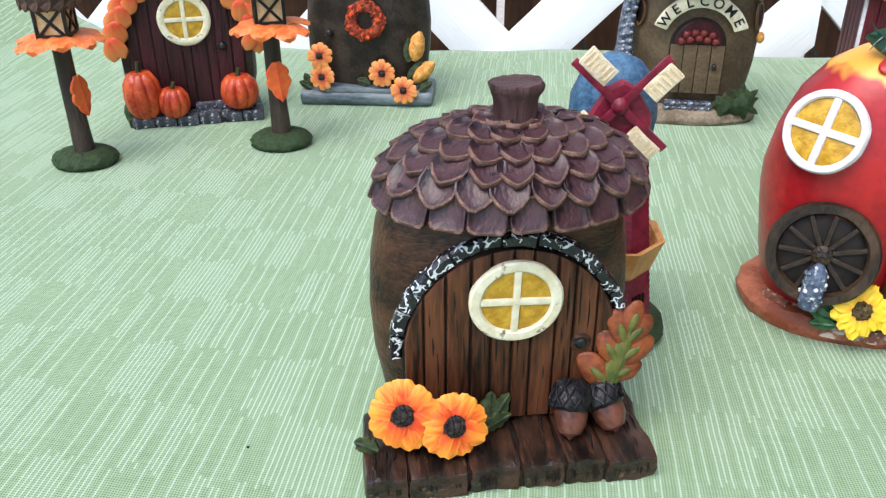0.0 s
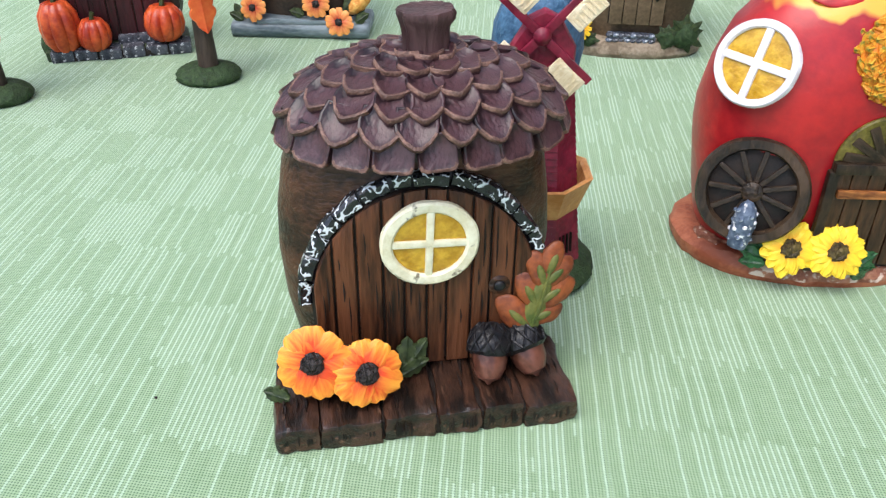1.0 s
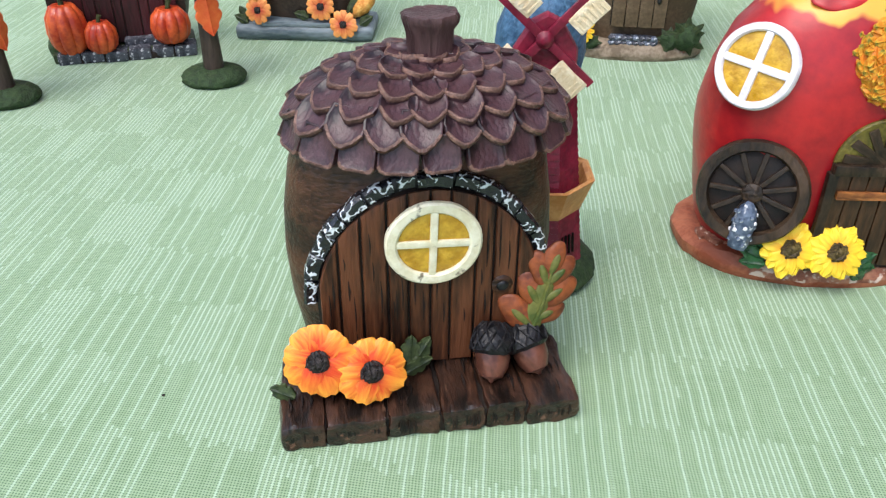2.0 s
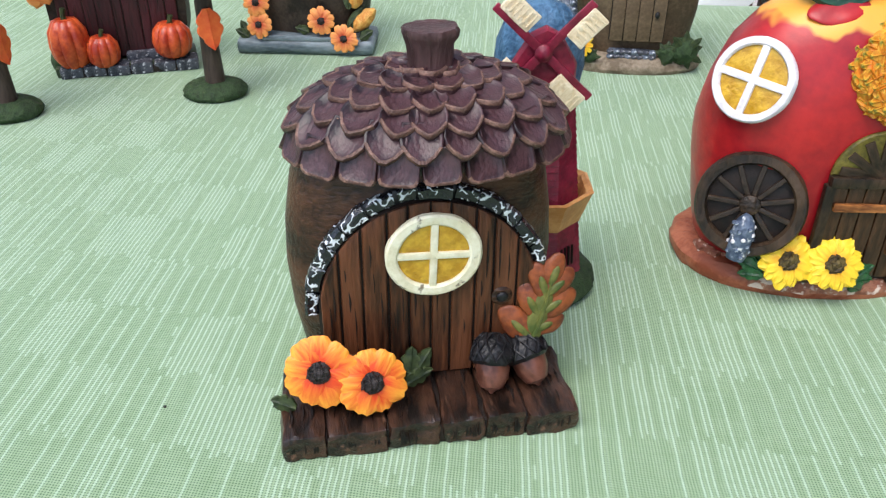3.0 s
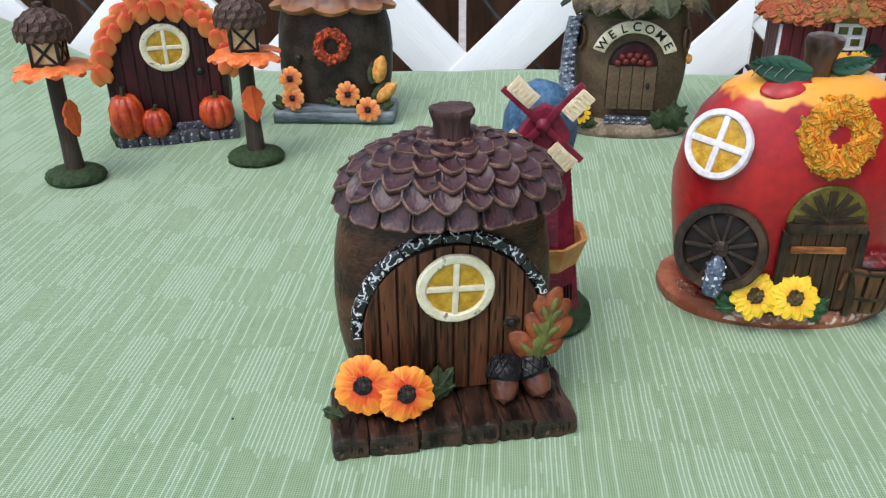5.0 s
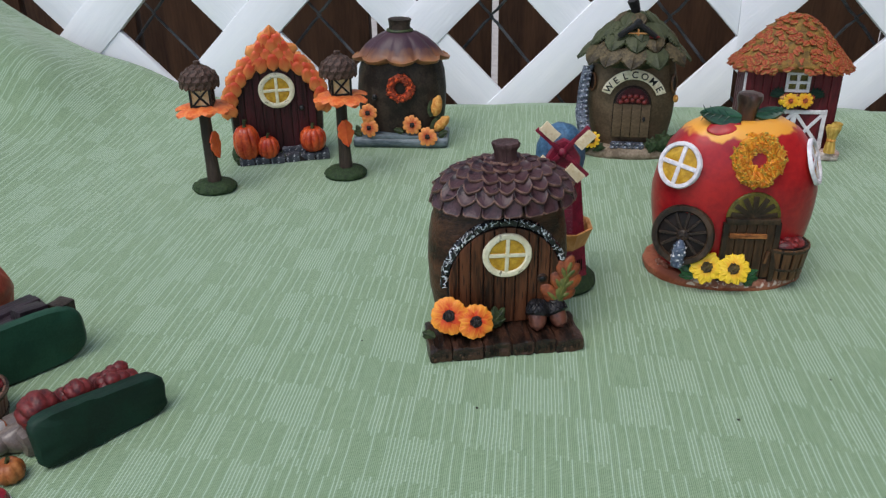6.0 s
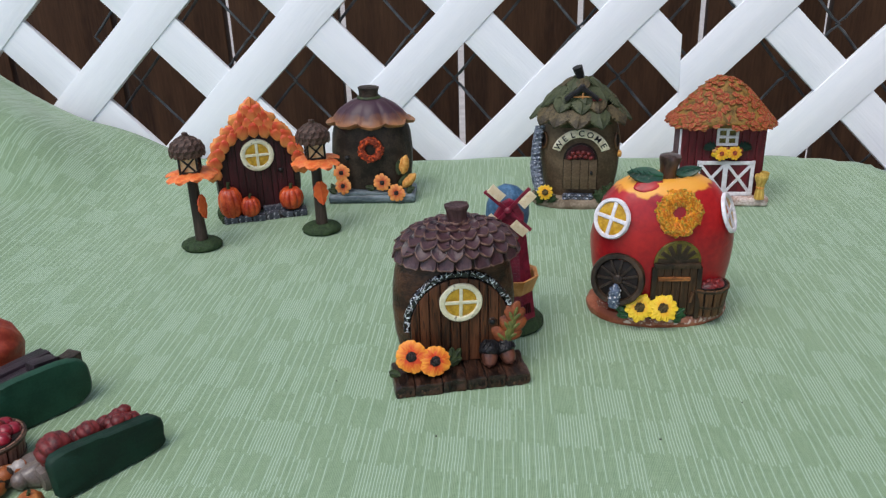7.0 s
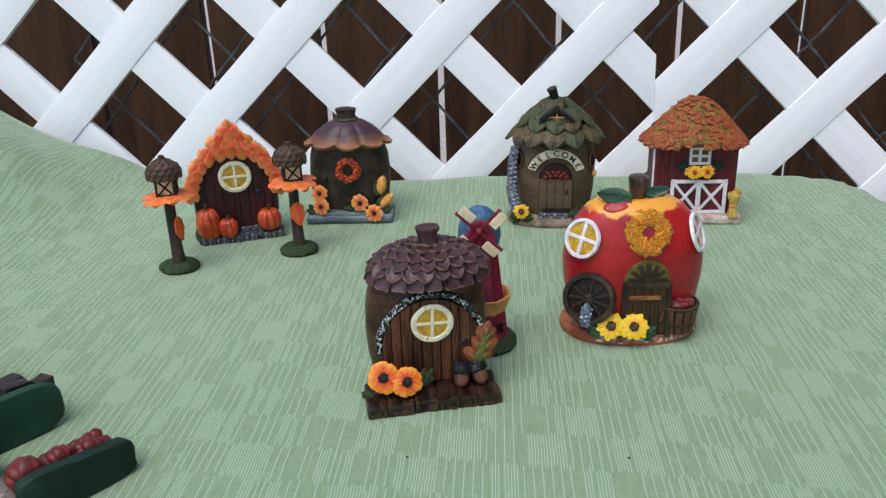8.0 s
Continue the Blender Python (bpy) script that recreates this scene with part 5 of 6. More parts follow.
def maple_house():
    rnd = random.Random(12)
    house = thing("maple_leaf_house", -0.1720, 0.4385, 19, "maroon door house with orange maple leaf roof and pumpkins", "figurine")
    part("base", box(0.0680, 0.0290, 0.0050, 0.0012, 2, 0.0006, 3), M_LEAF_DK, house, "dark mossy base", pose(0.0005, 0.0165, 0))
    steps = part("step", box(0.0640, 0.0100, 0.0040, 0.0008), M_GROOVE, house, "slate stone step brushed with white", pose(0.0010, 0.0055, 0.0))
    for i in range(6):
        part("stone", box(0.0106, 0.0110, 0.0056 + 0.0004 * (i % 2), 0.0010, 2, 0.0005, i * 4), M_SLATE, steps, "", pose(-0.0270 + 0.0112 * i, rnd.uniform(-0.0008, 0.0008), 0.0, 0, 0, rnd.uniform(-3, 3)))
    for i in range(3):
        part("stone", box(0.0110, 0.0100, 0.0092, 0.0010, 2, 0.0005, 20 + i * 4), M_SLATE, steps, "", pose(0.0050 + 0.0100 * i, 0.0060, 0.0))
    cz, y = 0.0390, 0.0130
    arch = [(0.0345 * math.cos(a), cz + 0.0335 * math.sin(a)) for a in [math.pi * k / 28 for k in range(29)]]
    body = plate([(0.0300, 0.004), (0.0340, 0.02)] + arch + [(-0.0340, 0.02), (-0.0300, 0.004)], 0.0220, 0.04)
    part("body", rough_up(body, 0.0006, 150), M_CHAR, house, "charcoal brown arched body", pose(0, y + 0.0220, 0), 50)
    rad = 0.0292
    door = part("door", plate([(rad * 0.96, 0.006)] + [(rad * math.cos(a), 0.0400 + rad * 1.06 * math.sin(a)) for a in [math.pi * k / 24 for k in range(25)]] + [(-rad * 0.96, 0.006)], 0.0014, 0.03), M_GROOVE, house, "maroon arched plank door", pose(0, y, 0), 30)
    door_planks(door, -rad * 0.98, rad * 0.98, 0.0065, lambda x: 0.0400 + 1.05 * math.sqrt(max(0.0, (rad * 0.985) ** 2 - x * x)), 9, -0.0013, 0.0008, M_MAROON, rnd)
    cross_window(house, pose(0.0008, y - 0.0022, 0.0528), 0.0132, 0.0037, 0.0016, M_CREAM, M_YELLOW_PANE, 1.0, 0.6, 0, 5)
    part("door_knob", blob(0.0024, 0.0020, 0.0024, 2), M_BLACK, house, "black door knob", pose(0.0180, y - 0.0022, 0.0382))

    def edge(a, f):
        """A point on the roof front: f = 0 at the door arch, 1 at the outer edge, which rises to a peak."""
        inner = 0.0320
        outer = 0.0362 + 0.0215 * math.exp(-(abs(a - math.pi / 2) / 0.30) ** 1.3)
        r = inner + (outer - inner) * f
        return r * math.cos(a) * 1.02, cz + r * math.sin(a)

    n, bm = 36, bmesh.new()
    rings = []
    for k in range(n + 1):
        a = math.radians(8 + 164 * k / n)
        (xi, zi), (xo, zo) = edge(a, 0.05), edge(a, 0.92)
        rings.append([bm.verts.new(p) for p in ((xi, 0.036, zi), (xi, 0.0085, zi), (xo, 0.0100, zo), (xo, 0.036, zo))])
    for a, b in zip(rings, rings[1:]):
        for k in range(4):
            bm.faces.new((a[k], a[(k + 1) % 4], b[(k + 1) % 4], b[k]))
    bm.faces.new(rings[0][::-1])
    bm.faces.new(rings[-1])
    roof = part("roof", rough_up(bm, 0.0006, 200), M_MAPLE, house, "peaked roof of overlapping orange maple leaves")
    pm = petal_mesh("leaf", 0.0122, 0.0088, 0.0019, [M_MAPLE_LEAF], -0.0010, -0.0012, 0.12, 4, 100)
    for j, (f, cnt, lo, hi) in enumerate(((0.80, 15, 4, 176), (0.36, 13, 6, 174))):
        for k in range(cnt):
            a = math.radians(lo + (hi - lo) * k / (cnt - 1))
            x, z = edge(a, f)
            along = 180 - math.degrees(a) if a < math.pi / 2 else -math.degrees(a)
            inward = math.degrees(math.atan2(-math.cos(a), -math.sin(a)))
            down = along if j == 0 else along + 0.35 * ((inward - along + 180) % 360 - 180)
            s = 0.98 if j == 0 else 0.94
            piece("leaf", pm, roof, pose(x, 0.0098 - 0.0014 * j, z + 0.001, 0, down + rnd.uniform(-8, 8), 0) @ pose(0, 0, 0, -20 - rnd.uniform(0, 6), 0, 0) @ Matrix.Scale(s, 4) @ pose(0, 0, -0.003))
    for z, w, cnt in ((0.0735, 0.0170, 5), (0.0785, 0.0125, 4), (0.0840, 0.0085, 3), (0.0880, 0.0045, 2)):
        for k in range(cnt):
            x = w * (2 * k / (cnt - 1) - 1)
            piece("leaf", pm, roof, pose(x * 0.85, 0.0068 + abs(x) * 0.12, z + 0.0050 - abs(x) * 0.22, 0, 180 + x * -1500, 0) @ pose(0, 0, 0, -24, 0, 0) @ Matrix.Scale(1.04, 4) @ pose(0, 0, -0.002))
    for k in range(40):
        a = math.radians(rnd.uniform(10, 170))
        x, z = edge(a, 0.80)
        piece("leaf", pm, roof, pose(x, rnd.uniform(0.012, 0.034), z - 0.001, 0, 90 - math.degrees(a), 0) @ pose(0, 0, 0, -68, 0, rnd.uniform(-40, 40)) @ Matrix.Scale(0.8, 4) @ pose(0, 0, -0.005))
    part("peak_leaf", leaf(0.0125, 0.0105, 0.0030, 0, 0, 12), M_MAPLE_LEAF, roof, "", pose(0.0, 0.0100, 0.0878))
    pumpkin(house, pose(-0.0240, 0.0060, 0.0050, 0, -3, 0), 0.0100, 0.0240, 8)
    pumpkin(house, pose(-0.0095, 0.0035, 0.0050), 0.0082, 0.0150, 9)
    pumpkin(house, pose(0.0240, 0.0060, 0.0070), 0.0102, 0.0170, 9)
    part("moss", blob(0.0055, 0.008, 0.0075, 3, 0.001, 250), M_GRASS, house, "", pose(-0.0310, 0.0140, 0.0055))
    return house


maple_house()

# ---------------------------------------------------------------- petal roof house


def petal_roof_house():
    rnd = random.Random(15)
    house = thing("petal_roof_house", -0.0892, 0.4768, 2, "dark brown gourd house with mauve petal roof and rust wreath", "figurine")
    part("base", box(0.0740, 0.0330, 0.0080, 0.0030, 3, 0.0006, 2), M_BLUESTONE, house, "blue-grey stone base", pose(0, 0.0170, 0), 60)
    part("path", box(0.0420, 0.0140, 0.0030, 0.0012, 3, 0.0008, 4), M_BLUESTONE, house, "", pose(-0.0020, 0.0080, 0.0072))
    prof = [(0.0300, 0.006), (0.0325, 0.014), (0.0345, 0.028), (0.0348, 0.042), (0.0335, 0.056), (0.0300, 0.069)]
    part("body", lathe(prof, 72, 1, 0.60, 2.3, radial=lambda a, i: 0.965 + 0.035 * abs(math.cos(a * 3.5)) ** 0.35, jit=0.0004, seed=3), M_CHAR, house, "ribbed dark brown gourd body", pose(0, 0.0270, 0), 60)
    ring_wreath(house, pose(0.0013, 0.0052, 0.0465, -4, 0, 0), 0.0077, 0.0030, [M_RUST, M_RUST, M_MAPLE], 80, rnd, "ragged rust-red wreath")
    part("door_knob", blob(0.0023, 0.002, 0.0023, 2), M_BLACK, house, "black door knob", pose(-0.0190, 0.0068, 0.0390))
    n, seg = 9, 108
    bm, rings = bmesh.new(), []
    prof = [(0.80, -0.001, 0), (1.05, 0.0008, 0), (1.07, 0.0028, 0), (0.96, 0.0038, 0), (0.87, 0.0075, 0), (0.76, 0.0120, 0), (0.60, 0.0165, 0), (0.42, 0.0200, 0), (0.20, 0.0225, 0)]
    for i, (r, z, _) in enumerate(prof):
        ring = []
        for k in range(seg):
            a = 2 * math.pi * k / seg
            lobe = abs(math.cos(n * a / 2 + 0.35)) ** 0.5
            fade = 1 - i / len(prof)
            f = r * (1 - 0.13 * (1 - lobe) * fade - 0.06 * (1 - lobe) * (1 if i < 7 else 0.4))
            ring.append(bm.verts.new((0.0358 * f * math.cos(a), 0.0255 * f * math.sin(a), z + (0.0036 * (1 - lobe) if i in (0, 1, 2) else 0.0))))
        rings.append(ring)
    for i, (a, b) in enumerate(zip(rings, rings[1:])):
        for k in range(seg):
            bm.faces.new((a[k], a[(k + 1) % seg], b[(k + 1) % seg], b[k]))
    bm.faces.new(rings[0][::-1])
    bm.faces.new(rings[-1])
    part("roof", rough_up(bm, 0.0006, 120), M_PETAL_TILE, house, "mauve and bronze petal roof with ochre edges", pose(0, 0.0265, 0.0640), 60)
    part("stem_ring", lathe([(0.0098, 0.0), (0.0105, 0.0012), (0.0096, 0.0024)], 26, 1, 0.8, jit=0.0002), M_LEAF_DK, house, "green ring under the stem", pose(-0.0002, 0.0265, 0.0848))
    part("stem", lathe([(0.0086, 0.0), (0.0080, 0.003), (0.0086, 0.0062), (0.0092, 0.0082), (0.0070, 0.0090)], 24, 1, 0.75, jit=0.0006, seed=3, freq=250), M_CHAR, house, "dark stubby stem", pose(-0.0002, 0.0265, 0.0862))
    for x, yy, z, r in ((-0.0246, 0.0040, 0.0272, 0.0064), (-0.0236, 0.0020, 0.0160, 0.0062), (0.0098, 0.0020, 0.0185, 0.0066), (0.0218, 0.0000, 0.0098, 0.0066)):
        flower(house, pose(x, yy, z, -14, 0, rnd.uniform(-8, 8)), r * 1.12, 10, [M_PEACH_DAISY], M_SEED, r * 0.30, "peach-orange daisy with a dark centre", 1, rnd, 0.0003, 1.5)
    for x, z, ry in ((0.0275, 0.0305, 14), (0.0268, 0.0190, 50)):
        ear = part("corn_cob", lathe([(0.0020, 0.0), (0.0042, 0.003), (0.0046, 0.007), (0.0036, 0.0125), (0.0010, 0.0160)], 20, jit=0.0003, freq=700), M_CORN, house, "golden corn cob", pose(x - 0.001, 0.0080, z - 0.006, -6, ry, 0))
        part("husk", leaf(0.0130, 0.0060, 0.0012), M_LEAF_DK, ear, "", pose(-0.0022, -0.0025, -0.001, -6, -14, 0))
    for x, yy, z, r in ((0.0120, 0.0020, 0.0095, 150), (0.0300, 0.0030, 0.0090, 60), (0.0310, 0.0060, 0.0100, 20), (-0.0300, 0.0040, 0.0090, -70), (0.0030, 0.0030, 0.0125, -80), (-0.0310, 0.0065, 0.0090, -30)):
        part("leaf", leaf(0.0085, 0.0060, 0.0012, 2, 0.25), M_LEAF_DK, house, "dull green leaf", pose(x, yy, z, -20, r, 0))
    return house


petal_roof_house()

# ---------------------------------------------------------------- welcome house


def welcome_house():
    rnd = random.Random(21)
    house = thing("leaf_roof_house", 0.0818, 0.4655, -3, "mud brown egg house with grey-green leaf roof and welcome sign", "figurine")
    part("base", lathe([(0.0375, 0.0), (0.0388, 0.002), (0.0378, 0.005), (0.0330, 0.0075)], 56, 1, 0.64, 2.3, jit=0.0008, seed=8, freq=160), M_SOIL, house, "taupe soil base", pose(0.001, 0.0225, 0))
    prof = [(0.0255, 0.005), (0.0290, 0.014), (0.0315, 0.028), (0.0324, 0.044), (0.0315, 0.058), (0.0285, 0.072), (0.0225, 0.082)]
    part("body", lathe(prof, 56, 1, 0.62, 2.2, jit=0.0004, seed=1), M_MUDBODY, house, "smooth mud brown egg-shaped wall", pose(0.0030, 0.0260, 0), 60)
    y = 0.0055
    roof = part("roof", lathe([(0.0290, 0.0), (0.0305, 0.002), (0.0270, 0.012), (0.0200, 0.022), (0.0120, 0.031), (0.0045, 0.037)], 40, 1, 0.68, jit=0.0006, seed=5), M_LEAFROOF, house, "tiered roof of grey-green leaves", pose(0.0025, 0.0265, 0.0660))
    lm = [mesh_of("leaf", leaf(ln, w, 0.0020, 8, 0.15, 48, -0.004), mt) for mt in (M_LEAFROOF, M_LEAFROOF_DRY) for ln, w in ((0.0200, 0.0220), (0.0172, 0.0190), (0.0125, 0.0130))]
    for j, (r, z, n, t, q) in enumerate(((0.0325, 0.0165, 12, 58, 0), (0.0250, 0.0255, 10, 56, 1), (0.0165, 0.0310, 9, 62, 1), (0.0090, 0.0360, 7, 68, 2))):
        for k in range(n):
            a = 360 * (k + 0.5 * (j % 2)) / n + rnd.uniform(-6, 6)
            c, s = math.cos(math.radians(a)), math.sin(math.radians(a))
            nrm = math.degrees(math.atan2(s / 0.70, c)) + 90
            piece("leaf", lm[q + (3 if rnd.random() < 0.35 else 0)], roof, pose(r * 0.80 * c, r * 0.62 * s, z, 0, 0, nrm) @ pose(0, 0, 0, t + 180 - 2 * t, 0, 0) @ pose(0, 0, 0, 0, rnd.uniform(-10, 10), 180))
    for s in (-1, 1):
        part("gable_beam", box(0.0034, 0.0060, 0.0185, 0.0007, 2, 0.0005, s), M_BLACK, house, "dark gable beam", pose(0.0025 + s * 0.0130, 0.0070, 0.0895, 0, -s * 54, 0))
    part("gable_bar", box(0.0150, 0.0014, 0.0012, 0.0004), M_BALCONY, house, "", pose(0.0030, 0.0062, 0.0912))
    part("gable_bar", box(0.0012, 0.0014, 0.0060, 0.0004), M_BALCONY, house, "", pose(0.0030, 0.0062, 0.0890))
    part("berry_sprig", blob(0.0050, 0.0020, 0.0014, 2, 0.0006, 600), M_BERRY, house, "", pose(0.0135, 0.0072, 0.0895))
    part("stem", tube([(0.0015, 0.026, 0.098), (0.0008, 0.0255, 0.105), (-0.0016, 0.0245, 0.1115)], [0.0040, 0.0034, 0.0042], 12), M_BLACK, house, "crooked black-green stem")
    cx, cz = 0.0030, 0.0405
    sign = part("sign", annulus(0.0242, 0.0174, 0.0020, 30, 1.0, math.radians(20), math.radians(160), jit=0.0002), M_SIGN, house, "arched ivory welcome sign", pose(cx, y - 0.0010, cz + 0.0016))
    for k, ch in enumerate("WELCOME"):
        a = math.radians(148 - 19.4 * k)
        cu = bpy.data.curves.new("letter", "FONT")
        cu.body, cu.size, cu.extrude, cu.align_x, cu.align_y, cu.offset = ch, 0.0068, 0.0003, "CENTER", "CENTER", 0.00006
        cu.materials.append(M_BLACK)
        ob = new("letter", cu)
        ob.parent = sign
        ob.matrix_basis = pose(0.0207 * math.cos(a), -0.0022, 0.0207 * math.sin(a), 0, 90 - math.degrees(a), 0) @ pose(0, 0, 0, 90, 0, 0)
    rw = 0.0138
    door = part("door", plate([(cx + rw, 0.016)] + [(cx + rw * math.cos(a), 0.0405 + rw * math.sin(a)) for a in [math.pi * k / 18 for k in range(19)]] + [(cx - rw, 0.016)], 0.0016, 0.04), M_GROOVE, house, "arched brown door under a red panel", pose(0, y + 0.0006, 0), 30)
    part("door_arch", plate([(cx + rw * 0.86 * math.cos(a), 0.0412 + rw * 0.86 * math.sin(a)) for a in [math.pi * k / 18 for k in range(19)]], 0.0010, 0.06), M_MAROON, door, "", pose(0, -0.0016, 0))
    for k in range(9):
        part("berry", blob(0.0022, 0.0014, 0.0020, 2), M_DARKBERRY, door, "", pose(cx - 0.0085 + 0.0021 * k, -0.0030, 0.0432 + (0.0042 if k % 2 else 0.0012) - abs(k - 4) * 0.0004))
    for k in range(4):
        part("plank", box(0.0064, 0.0012, 0.0250, 0.0003, 1, 0.0002, k), M_MUDBODY, door, "", pose(cx - 0.0102 + 0.0068 * k, -0.0020, 0.0160))
    part("door_knob", blob(0.0012, 0.0012, 0.0018, 2), M_BLACK, house, "black door latch", pose(cx + 0.0090, y - 0.0026, 0.0300))
    for s, rz in ((1, 62), (-1, -62)):
        w = part("window", annulus(0.0048, 0.0036, 0.0012, 24, 1.5), M_WOOD_LT, house, "oval brown side window", pose(0.0030 + s * 0.0290, 0.0158, 0.0540, -4, 0, rz))
        part("pane", plate([(0.0045 * math.cos(a), 0.0068 * math.sin(a)) for a in [2 * math.pi * k / 20 for k in range(20)]], 0.0006), M_GROOVE, w)
    part("handle", blob(0.0020, 0.0020, 0.0030, 2), M_CORN, house, "", pose(0.0345, 0.0150, 0.0430))
    chim = part("stone_stair", tube(bez((-0.0300, 0.0190, 0.064), (-0.0375, 0.0150, 0.030), (-0.0270, 0.0080, 0.010), 12), [0.0040] * 6 + [0.0050] * 7, 10), M_COBBLE, house, "curved grey cobble stair")
    for k in range(30):
        p = bez((-0.0300, 0.0160, 0.064), (-0.0375, 0.0115, 0.030), (-0.0262, 0.0040, 0.010), 15)[k // 2]
        part("cobble", blob(0.0021, 0.0018, 0.0015, 2, 0.0003, 500, k), M_COBBLE, chim, "", pose(p[0] + (0.0020 if k % 2 else -0.0018), p[1] + rnd.uniform(-0.0006, 0.0006), p[2] + (0.0010 if k % 2 else 0)))
    steps = part("step", box(0.0240, 0.0070, 0.0040, 0.001, 2, 0.0005), M_COBBLE, house, "low cobble step", pose(0.0020, 0.0055, 0.0070))
    for k in range(16):
        part("cobble", blob(0.0018, 0.0016, 0.0014, 2, 0.0003, 500, k + 40), M_SLATE if k % 3 else M_COBBLE, steps, "", pose(-0.0112 + 0.0030 * (k % 8), -0.0030, 0.0012 + 0.0026 * (k // 8)))
    flower(house, pose(-0.0247, -0.0005, 0.0142, -12, 0, 0), 0.0066, 12, [M_SUN_PETAL], M_SUN_EYE, 0.0026, "yellow sunflower with a dark centre", 1, rnd, 0.0002, 1.3)
    for x, yy, z, s in ((-0.0290, 0.0060, 0.0080, 0.0070), (0.0200, 0.0040, 0.0100, 0.0070), (0.0280, 0.0050, 0.0120, 0.0100), (-0.0190, 0.0020, 0.0075, 0.0050)):
        b = part("shrub", blob(s * 0.7, s * 0.55, s * 0.7, 3, 0.0012, 400, x * 90), M_GRASS, house, "dark green shrub", pose(x, yy, z))
        for k in range(9):
            part("leaf", leaf(s * 0.8, s * 0.4, 0.0007, 0, 0, 6), M_LEAF_DK, b, "", pose(0, -s * 0.3, 0, rnd.uniform(-50, 10), 40 * k, 0) @ pose(0, 0, s * 0.3))
    return house


welcome_house()

# ---------------------------------------------------------------- barn


def barn_house():
    rnd = random.Random(33)
    barn = thing("barn_house", 0.1980, 0.4695, -1, "barn red board house with thick autumn leaf roof and white gate", "figurine")
    part("base", box(0.0745, 0.0400, 0.0075, 0.0022, 3, 0.0008, 9), M_PALESTONE, barn, "pale pink stone base", pose(0.0020, 0.0205, 0), 60)
    part("body", box(0.0640, 0.0300, 0.0640, 0.0010), M_GROOVE, barn, "barn red board walls", pose(0, 0.0245, 0.005))
    for k in range(11):
        part("board", box(0.0056, 0.0016, 0.0640 + 0.0, 0.0004, 2, 0.0003, k * 3.1), M_BARN, barn, "", pose(-0.0295 + 0.0059 * k, 0.0092, 0.0065))
    for s in (-1, 1):
        for k in range(5):
            part("board", box(0.0016, 0.0058, 0.0600, 0.0004, 1, 0.0003, k * 3.1 + s), M_BARN, barn, "", pose(s * 0.0322, 0.0125 + 0.0060 * k, 0.0065))
        part("corner_trim", box(0.0016, 0.0020, 0.0560, 0.0004), M_WHITE if s < 0 else M_BARN, barn, "", pose(s * 0.0330, 0.0100, 0.0068))
    prof = [(0.0370, -0.0020), (0.0412, -0.0005), (0.0415, 0.0022), (0.0370, 0.0070), (0.0315, 0.0130), (0.0262, 0.0195), (0.0188, 0.0265), (0.0112, 0.0325), (0.0050, 0.0360), (0.0012, 0.0370)]
    bm = lathe(prof, 72, 1, 0.66, 2.5)
    for v in bm.verts:
        v.co.z += 0.0040 * math.exp(-(v.co.x / 0.020) ** 2) * max(0.0, 1 - v.co.z / 0.012) * (1 if v.co.y < 0 else 0)
    roof = part("roof", rough_up(bm, 0.0009, 300), M_FALLBED, barn, "thick roof covered with red autumn leaves", pose(0, 0.0245, 0.0655), 70)
    lm = [mesh_of("leaf", leaf(0.0064, 0.0058, 0.0009, 3, 0.25, 10, 0.0002), mt) for mt in (M_FALLLEAF, M_FALLLEAF, M_FALLLEAF)]
    for k in range(295):
        u = 0.13 + 0.85 * (1 - math.sqrt(rnd.random()))
        r, z = dome_point(prof, u)
        flat = -40 - 42 * max(0.0, u - 0.55) / 0.45
        a = rnd.uniform(math.pi * 0.95, math.pi * 2.05) if k % 6 else rnd.uniform(0, 2 * math.pi)
        c, s = math.cos(a), math.sin(a)
        q = (abs(c) ** 2.5 + abs(s) ** 2.5) ** (-1 / 2.5)
        nrm = math.degrees(math.atan2(s / 0.66, c)) + 90
        piece("leaf", lm[k % 3], roof, pose(r * q * c, r * q * s * 0.66, z, 0, 0, nrm) @ pose(0, 0, 0, flat + rnd.uniform(-9, 3), 0, 0) @ pose(0, 0, 0, 0, rnd.uniform(110, 250), 0) @ pose(0, -0.0002, -0.0030))
    # window with flower box
    win = part("window", box(0.0160, 0.0014, 0.0136, 0.0004), M_OLIVE, barn, "square white window with four olive panes", pose(0.0030, 0.0078, 0.0505))
    for x in (-0.0074, 0.0, 0.0074):
        part("window_bar", box(0.0023, 0.0016, 0.0142, 0.0004, 1, 0.0002, x), M_WHITE, win, "", pose(x, -0.0012, -0.0003))
    for z in (-0.0006, 0.0056, 0.0120):
        part("window_bar", box(0.0168, 0.0016, 0.0022, 0.0004, 1, 0.0002, z), M_WHITE, win, "", pose(0, -0.0013, z))
    box_ = part("flower_box", box(0.0230, 0.0034, 0.0044, 0.001, 1, 0.0005), M_WOOD_LT, barn, "window box of golden flowers", pose(0.0035, 0.0064, 0.0410))
    for k in range(20):
        part("bloom", blob(0.0026, 0.0018, 0.0025, 2, 0.0011, 700, k), (M_SUNFLOWER, M_APPLE_GOLD, M_BALCONY, M_RUST)[k % 4], box_, "", pose(-0.0100 + 0.0022 * (k % 10) + rnd.uniform(-0.0006, 0.0006), -0.0014, 0.0024 + 0.0032 * (k // 10)))
